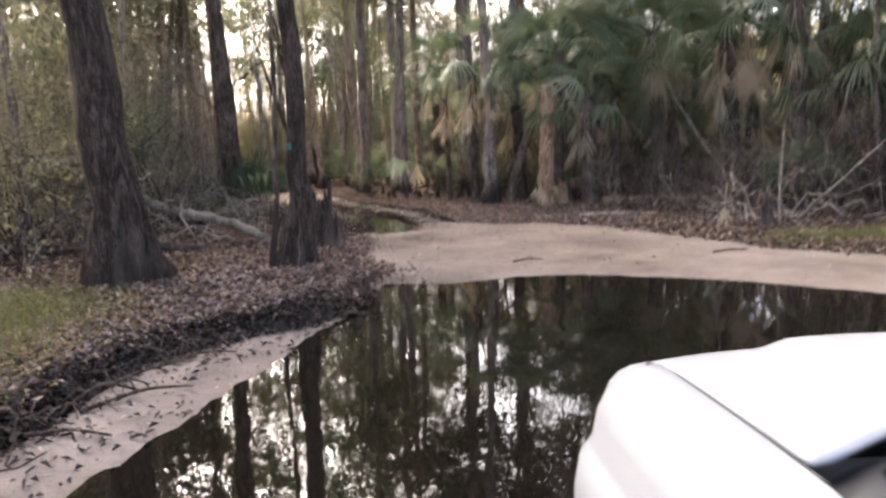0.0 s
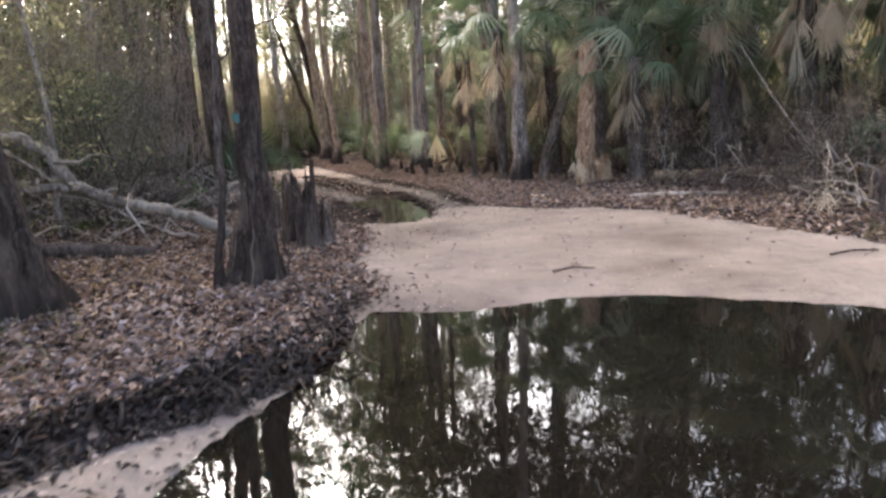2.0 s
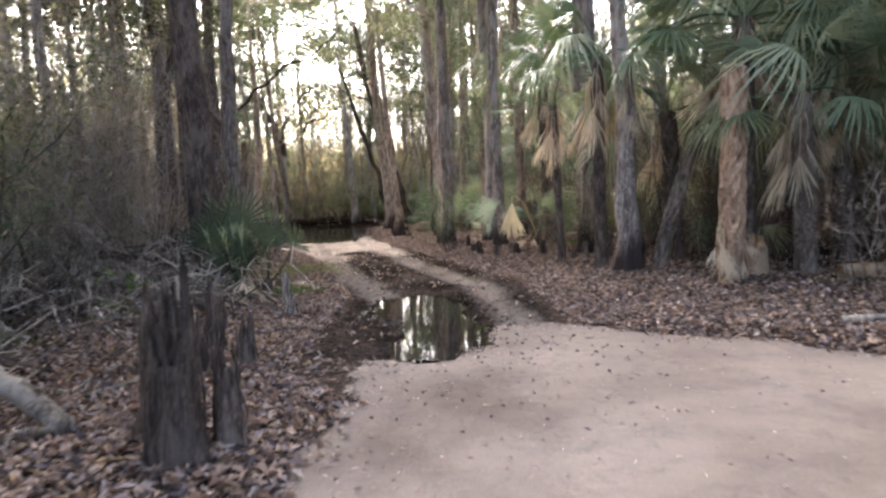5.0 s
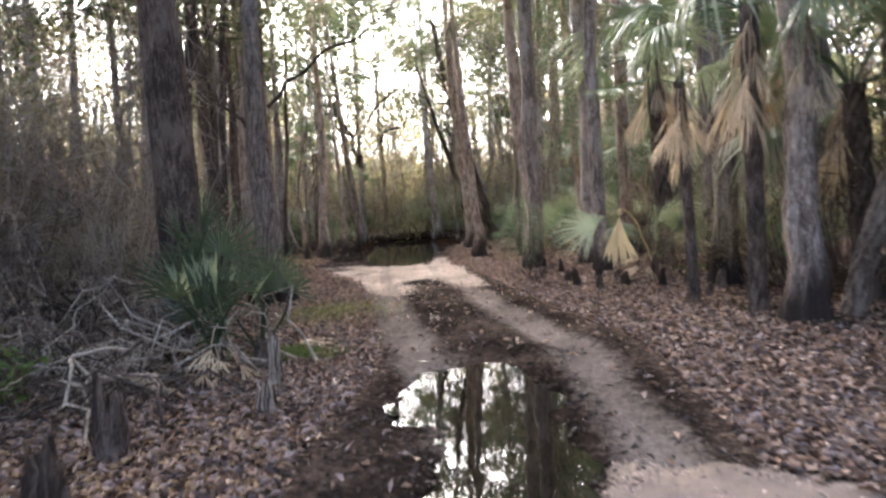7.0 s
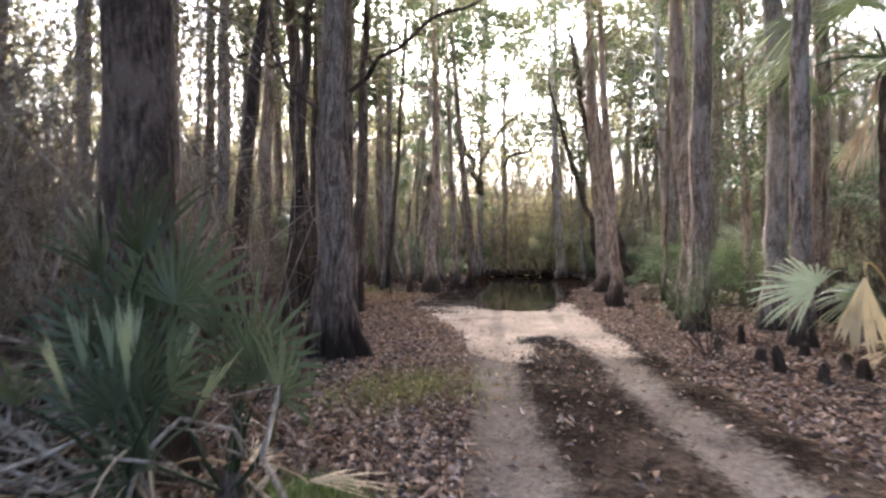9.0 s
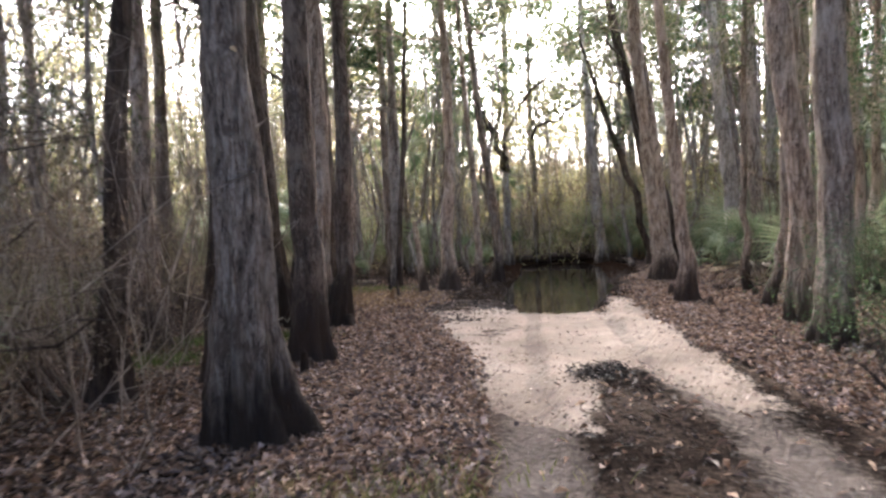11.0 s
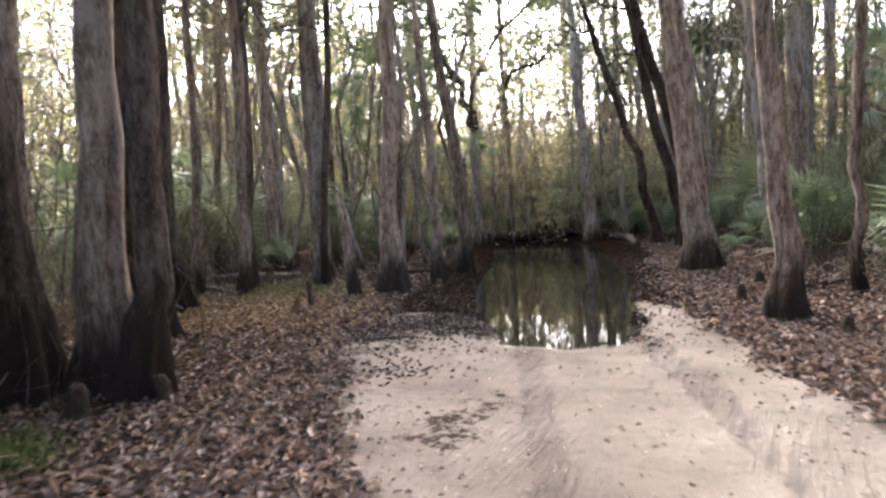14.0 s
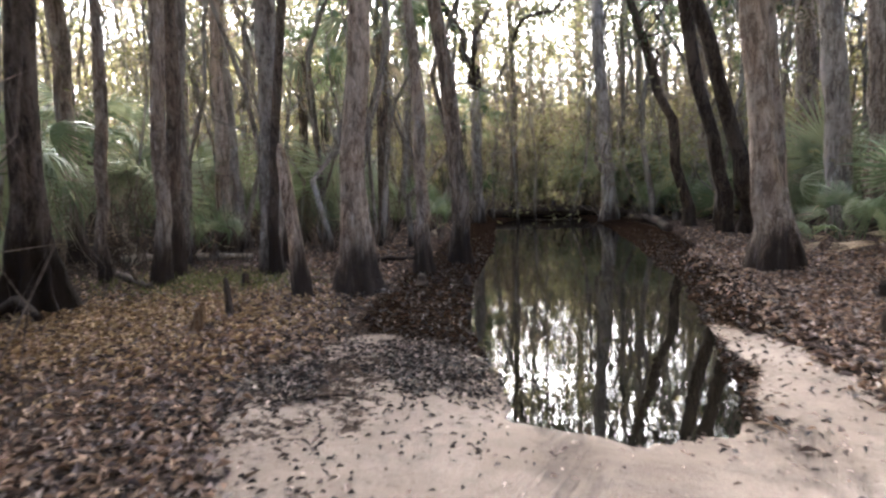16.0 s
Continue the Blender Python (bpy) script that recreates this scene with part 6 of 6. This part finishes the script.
xs, ys = np.linspace(-1, 1, 41), np.concatenate([np.linspace(0.0, 0.84, 16), [0.9, 0.95, 0.98, 1.0]])
HX, HY = np.meshgrid(xs, ys, indexing="ij")
HY = 2.37 - (1 - HY) * (2.37 - 1.28 - 0.26 * (1 - HX ** 2) - 0.04 * HX ** 16)
HX = HX * (seam_at(HY) - 0.009)
HZ = hood_top(HX, HY)
HZ -= 0.16 * ease(HY, 2.2, 2.37) ** 1.5
shell("hood", np.stack([HX, HY - 0.07 * (HX / 0.72) ** 2 * (HY / 2.3), HZ], -1), CAR_WHITE, TRUCK)
for side in (-1, 1):
    prof = [(0.727, -0.03), (0.727, -0.006), (0.735, 0.0), (0.80, -0.006), (0.86, -0.022), (0.905, -0.055), (0.935, -0.11), (0.95, -0.18), (0.962, -0.2), (0.985, -0.22), (1.0, -0.3), (1.0, -0.42), (0.985, -0.55)]
    fy = np.concatenate([np.linspace(0.9, 2.1, 22), [2.2, 2.27, 2.31]])
    rows = []
    for y in fy:
        nose = ease(y, 1.9, 2.33)
        rows.append([(side * (px - 0.722 + seam_at(y) - 0.1 * nose * (px - 0.6) / 0.3), y - 0.06 * (px / 0.95) ** 3, hood_top(0.72, min(y, 2.2)) + dz * (1 - 0.1 * nose) - 0.05 * nose ** 2) for px, dz in prof])
    shell("fender", rows, CAR_WHITE, TRUCK)
    arch = [[(side * (0.99 + 0.03 * b), 1.55 + r * math.cos(a), 0.42 + r * math.sin(a)) for r in (0.42, 0.5)] for b in (0, 1) for a in np.linspace(0.05, math.pi - 0.05, 15)]
    shell("wheel_arch", [arch[i] for i in range(15)], CAR_WHITE, TRUCK)
    shell("side_panel", [[(side * 0.985, y, z) for z in (0.35, 0.6, 0.8)] for y in (0.86, 0.95, 1.0, 1.06)], CAR_WHITE, TRUCK)
    shell("door", [[(side * (0.97 - 0.06 * max(z - 1.0, 0)), y, z) for z in (0.38, 0.6, 0.85, 1.05, 1.16)] for y in (-0.95, -0.4, 0.2, 0.88)], CAR_WHITE, TRUCK)
    shell("door_glass", [[(side * (0.95 - 0.25 * (z - 1.16)), y - 0.4 * max(y, 0) * (z - 1.16) * 2.0, z) for z in (1.17, 1.4, 1.66)] for y in (-0.9, -0.3, 0.3, 0.8)], GLASS, TRUCK, "", 0.006)
    shell("bed_side", [[(side * 0.985, y, z) for z in (0.45, 0.8, 1.12)] for y in (-3.2, -2.4, -1.6, -0.98)], CAR_WHITE, TRUCK)
    head = part("headlight", mesh_of("headlight", [(side * a, b, c) for a, b, c in [(0.5, 2.25, 0.82), (0.85, 2.18, 0.82), (0.85, 2.15, 1.02), (0.5, 2.22, 1.02), (0.5, 2.3, 0.84), (0.83, 2.23, 0.84), (0.83, 2.2, 1.0), (0.5, 2.28, 1.0)]], [(0, 1, 2, 3), (4, 5, 6, 7), (0, 1, 5, 4), (1, 2, 6, 5), (2, 3, 7, 6), (3, 0, 4, 7)], LENS, False), TRUCK, "clear headlight")
    for wy in (1.55, -2.1):
        ring = []
        for dx, r in [(-0.12, 0.22), (-0.12, 0.33), (-0.1, 0.37), (0.1, 0.37), (0.12, 0.33), (0.12, 0.22)]:
            ring.append([(side * 0.86 + dx, wy + r * math.cos(a), 0.37 - 0.35 + 0.33 + r * math.sin(a)) for a in np.linspace(0, 2 * np.pi, 28, endpoint=False)])
        wheel = part("wheel", mesh_of("wheel", np.array(ring).reshape(-1, 3), grid_faces(6, 28), RUBBER), TRUCK, "black rubber tyre")
        rim = [[(side * 0.86 + side * dx, wy + r * math.cos(a), 0.35 + r * math.sin(a)) for a in np.linspace(0, 2 * np.pi, 20, endpoint=False)] for dx, r in [(0.1, 0.23), (0.06, 0.2), (0.05, 0.1), (0.08, 0.06), (0.08, 0.005)]]
        part("rim", mesh_of("rim", np.array(rim).reshape(-1, 3), grid_faces(5, 20), STEEL), wheel, "dull steel rim")
    mirror = part("mirror", mesh_of("mirror", *tube([(side * 0.94, 0.75, 1.2), (side * 1.0, 0.75, 1.24), (side * 1.03, 0.74, 1.26), (side * 1.15, 0.73, 1.26), (side * 1.18, 0.73, 1.26)], [0.03, 0.05, 0.09, 0.09, 0.05], 10), PLASTIC_BLACK), TRUCK, "black plastic door mirror")
    part("wiper", mesh_of("wiper", *tube([(side * 0.62, 1.2, 1.22), (side * 0.4, 1.28, 1.235), (side * 0.05, 1.27, 1.25)], [0.012, 0.012, 0.006], 6), PLASTIC_BLACK), TRUCK, "black wiper arm")
for side in (-1, 1):
    part("seam", mesh_of("seam", *tube([(side * seam_at(y), y - 0.07 * (y / 2.3), float(hood_top(0.72, min(y, 2.2))) - 0.006) for y in np.linspace(1.25, 2.2, 12)], np.full(12, 0.0085), 6), PLASTIC_BLACK), TRUCK, "dark hood seam")
shell("cowl", [[(x, y + 0.26 * (1 - (x / 0.74) ** 2), 1.185 - 0.02 * (x / 0.75) ** 2 + 0.05 * (1.2 - y)) for y in (0.95, 1.05, 1.15, 1.24)] for x in np.linspace(-0.74, 0.74, 12)], PLASTIC_BLACK, TRUCK, "black vented cowl")
shell("windscreen", [[(x * (1 - 0.12 * s), 1.2 - 0.75 * s - 0.2 * (x / 0.75) ** 2, 1.22 + 0.48 * s) for s in (0, 0.33, 0.66, 1)] for x in np.linspace(-0.76, 0.76, 10)], GLASS, TRUCK, "", 0.006)
shell("roof", [[(x, y, 1.72 - 0.05 * (x / 0.75) ** 2) for y in (-0.95, -0.5, 0.0, 0.4)] for x in np.linspace(-0.74, 0.74, 10)], CAR_WHITE, TRUCK)
shell("cab_back", [[(x, -0.97, z) for z in (0.5, 1.1, 1.68)] for x in (-0.85, 0, 0.85)], CAR_WHITE, TRUCK)
shell("bed_floor", [[(x, y, 0.62) for y in (-3.2, -2, -1)] for x in (-0.95, 0, 0.95)], PLASTIC_BLACK, TRUCK)
shell("tailgate", [[(x, -3.22, z) for z in (0.45, 0.8, 1.12)] for x in (-0.97, 0, 0.97)], CAR_WHITE, TRUCK)
shell("grille", [[(x, 2.26 - 0.05 * (x / 0.5) ** 2, z) for z in (0.78, 0.9, 1.03)] for x in np.linspace(-0.5, 0.5, 9)], PLASTIC_BLACK, TRUCK)
shell("bumper", [[(x, 2.36 - 0.12 * (x / 0.95) ** 2 + 0.03 * math.sin((z - 0.45) * 10), z) for z in (0.45, 0.52, 0.6, 0.68, 0.76)] for x in np.linspace(-0.95, 0.95, 14)], CAR_WHITE, TRUCK)

# ---- leaf litter, grass, moss ----
def litter(name, count, mat, label, size, keep, spread=7.0, seed=0, flat=0.35, at=None):
    """Curled fallen leaves, each folded along its rib."""
    g = np.random.default_rng(seed)
    line = np.array([(r[1], r[2]) for r in PATH] + [(-9.4, 37.5), (-10.6, 41.5), (-11.5, 46)])
    seg = g.random(count * 3) ** 0.9 * (len(line) - 1)
    x = np.interp(seg, np.arange(len(line)), line[:, 0]) + g.normal(0, spread * 0.6, len(seg))
    y = np.interp(seg, np.arange(len(line)), line[:, 1]) + g.normal(0, spread * 0.6, len(seg)) + 3.0
    if at:
        x, y = g.normal(at[0], at[2], len(seg)), g.normal(at[1], at[3], len(seg))
    ok = keep(x, y, g)
    x, y = x[ok][:count], y[ok][:count]
    n = len(x)
    c = np.stack([x, y, ground_height(x, y) + g.uniform(0.003, 0.03, n)], -1)
    az = g.uniform(0, 2 * np.pi, n)
    d = np.stack([np.cos(az), np.sin(az), g.normal(0, flat, n)], -1)
    s = np.stack([-np.sin(az), np.cos(az), g.normal(0, flat, n)], -1)
    L, W = (size * g.uniform(0.6, 1.5, n))[:, None], (size * g.uniform(0.3, 0.6, n))[:, None]
    up = np.array([0, 0, 1.0]) * (size * g.uniform(0.05, 0.4, n))[:, None]
    a, z = c - d * L / 2, c + d * L / 2
    v = np.stack([a, c + s * W / 2 + up, z, c - s * W / 2 + up, c], 1).reshape(-1, 3)
    k = 5 * np.arange(n)[:, None]
    f = np.concatenate([k + [[0, 4, 2, 1]], k + [[0, 3, 2, 4]]])
    return tagged(new(name, mesh_of(name, v, f, mat, False)), label, "leaves", kind="stuff")


def on_litter(x, y, g):
    p, s, r = plan(x, y)
    t = line_distance(x, y, TRACK)
    w = np.minimum(p, edge_distance(x, y, STRIP))
    w = np.minimum(w, np.where(y > 40, edge_distance(x, y, POOL) - g.uniform(-0.2, 0.5, len(x)), 9))
    return (w > np.abs(np.where(y < 12, 0.6, 1.0) * g.normal(0.5, 0.2, len(x))) + np.where((y > 36) & (x < -10), 1.0, 0)) & (s > g.normal(0.0, 0.12, len(x))) & ((t > 1.62) | (g.random(len(x)) < np.where(r < 0.42, 0.01, 0.035)))


def on_sand(x, y, g):
    p, s, r = plan(x, y)
    return (p > 0.05) & (s < 0) & (g.random(len(x)) < np.where(s > -0.3, 0.8, np.where(s > -0.9, 0.24, 0.1)) * np.where(p < 0.9, 1.6, 1))


def on_shore(x, y, g):
    p, s, r = plan(x, y)
    w = np.minimum(p, edge_distance(x, y, STRIP) + 0.1)
    return (p > 0.02) & (w < np.abs(g.normal(0.5, 0.5, len(x))) + np.where((y > 36) & (x < -10), 1.1, 0)) & (s > -0.7) & (g.random(len(x)) < np.where(s < 0, 0.22, 0.95) * np.where((y > 15) & (y < 25), 0.2, 1))


litter("leaf_litter", 85000, LITTER, "thick carpet of curled brown fallen leaves", 0.1, on_litter, 6.5, 1)
for k, (spot, count) in enumerate([((-15.0, 39.7, 1.5, 1.5), 4200), ((-4.3, 5.2, 1.0, 1.6), 2600), ((-4.4, 12.0, 1.2, 1.5), 1800), ((-3.8, 17.6, 0.9, 1.0), 1400)]):
    litter("ochre_leaves", count, LITTER_TAN, "patch of ochre and orange fallen leaves", 0.085, on_litter, 5.0, 40 + k, 0.35, spot)
litter("grey_leaf_litter", 45000, LITTER_GREY, "wet grey-brown fallen leaves", 0.1, on_litter, 5.0, 2)
def on_bank(x, y, g):
    s = edge_distance(x, y, STRIP)
    return (s > -0.06) & (s < np.abs(g.normal(0.25, 0.25, len(x)))) & (x < -0.7) & (plan(x, y)[0] > 0.03)


litter("bank_leaves", 9000, LITTER_WET, "dark soaked leaves on the cut bank", 0.075, on_bank, 5.0, 9, 0.5, (-2.2, 7.4, 0.8, 2.4))
litter("shore_leaves", 42000, LITTER_WET, "dark soaked leaves along the water's edge", 0.065, on_shore, 5.0, 3)
litter("sand_leaves", 15000, LITTER_GREY, "scattered dark leaves on the sand", 0.045, on_sand, 4.0, 4, 0.15)


def on_mush(x, y, g):
    p, s, r = plan(x, y)
    near = np.maximum(1.2 - np.hypot((x + 11.2) / 1.7, (y - 38.5) / 3.0), 1 - np.hypot((x + 6.1) / 0.7, (y - 31.9) / 1.1))
    return (p > 0.02) & (g.random(len(x)) < near * 1.3 * np.clip(0.25 + 1.6 * waves(x * 5, y * 5, 31), 0.06, 1))


litter("leaf_mush", 5000, LITTER_WET, "dark trampled leaf mush on the wet sand", 0.055, on_mush, 4.0, 6, 0.2, (-11.2, 38.6, 1.0, 1.7))
litter("rut_mush", 1500, LITTER_WET, "dark clot of trampled leaves between the ruts", 0.05, on_mush, 4.0, 8, 0.2, (-6.1, 31.9, 0.4, 0.6))
litter("pale_leaf_mush", 1500, LITTER_GREY, "pale sodden leaves on the wet sand", 0.06, on_mush, 4.0, 7, 0.2, (-11.4, 38.6, 1.0, 1.8))


def on_track(x, y, g):
    p, s, r = plan(x, y)
    return (p > 0.05) & (s > -0.1) & (line_distance(x, y, TRACK) < 2.0) & (g.random(len(x)) < np.where(r < 0.36, 0.08, 0.8))


litter("track_leaves", 7000, LITTER_WET, "dark trodden leaves along the track", 0.045, on_track, 3.5, 5, 0.15)


def blades(name, count, spots, mat, label, tall, seed):
    g = np.random.default_rng(seed)
    pts = np.array([(a, b, c, e) for a, b, c, e in spots], float)
    i = g.integers(0, len(pts), count)
    x, y = pts[i, 0] + g.normal(0, 0.5, count) * pts[i, 2], pts[i, 1] + g.normal(0, 0.5, count) * pts[i, 3]
    p, s, r = plan(x, y)
    ok = (p > 0.15) & (s > 0.1)
    x, y = x[ok], y[ok]
    n = len(x)
    c = np.stack([x, y, ground_height(x, y)], -1)
    az = g.uniform(0, 2 * np.pi, n)
    h = (tall * g.uniform(0.4, 1.3, n))[:, None]
    side = np.stack([np.cos(az), np.sin(az), 0 * az], -1) * 0.006
    lean = np.stack([g.normal(0, 0.5, n), g.normal(0, 0.5, n), np.ones(n)], -1) * h
    v = np.stack([c - side, c + side, c + lean * 0.55 + side * 0.7, c + lean * 0.55 - side * 0.7, c + lean * [1.25, 1.25, 0.95] + side * 0.1, c + lean * [1.25, 1.25, 0.95] - side * 0.1], 1).reshape(-1, 3)
    k = 6 * np.arange(n)[:, None]
    f = np.concatenate([k + [[0, 1, 2, 3]], k + [[3, 2, 4, 5]]])
    tagged(new(name, mesh_of(name, v, f, mat, False)), label, "grass", kind="stuff")


blades("grass_tufts", 24000, [(-4.4, 6.4, 1.2, 2.0), (-4.0, 4.9, 0.9, 1.4), (-4.8, 8.0, 1.2, 1.2), (-4.6, 6.2, 1.3, 2.4), (-5.8, 8.2, 1.8, 1.8), (-5.0, 4.2, 1.2, 1.5), (7.2, 12.7, 2.2, 0.7), (9.2, 11.8, 2.2, 0.9), (-7.2, 17.4, 0.9, 0.6), (-16.8, 43.0, 2.0, 1.6), (-6.0, 26.2, 0.8, 1.6), (-4.2, 47.5, 1.8, 2.4)], GRASS, "thin yellow-green grass through the litter", 0.12, 1)
blades("moss_tufts", 6000, [(-4.75, 22.4, 0.5, 0.4), (-11.9, 33.0, 0.6, 0.5), (-12.3, 30.4, 0.8, 0.7), (-7.4, 17.2, 0.5, 0.4), (-13.2, 32.2, 0.8, 0.8), (1.0, 33.0, 1.2, 0.7)], MOSS_GREEN, "bright green moss and small plants", 0.13, 2)
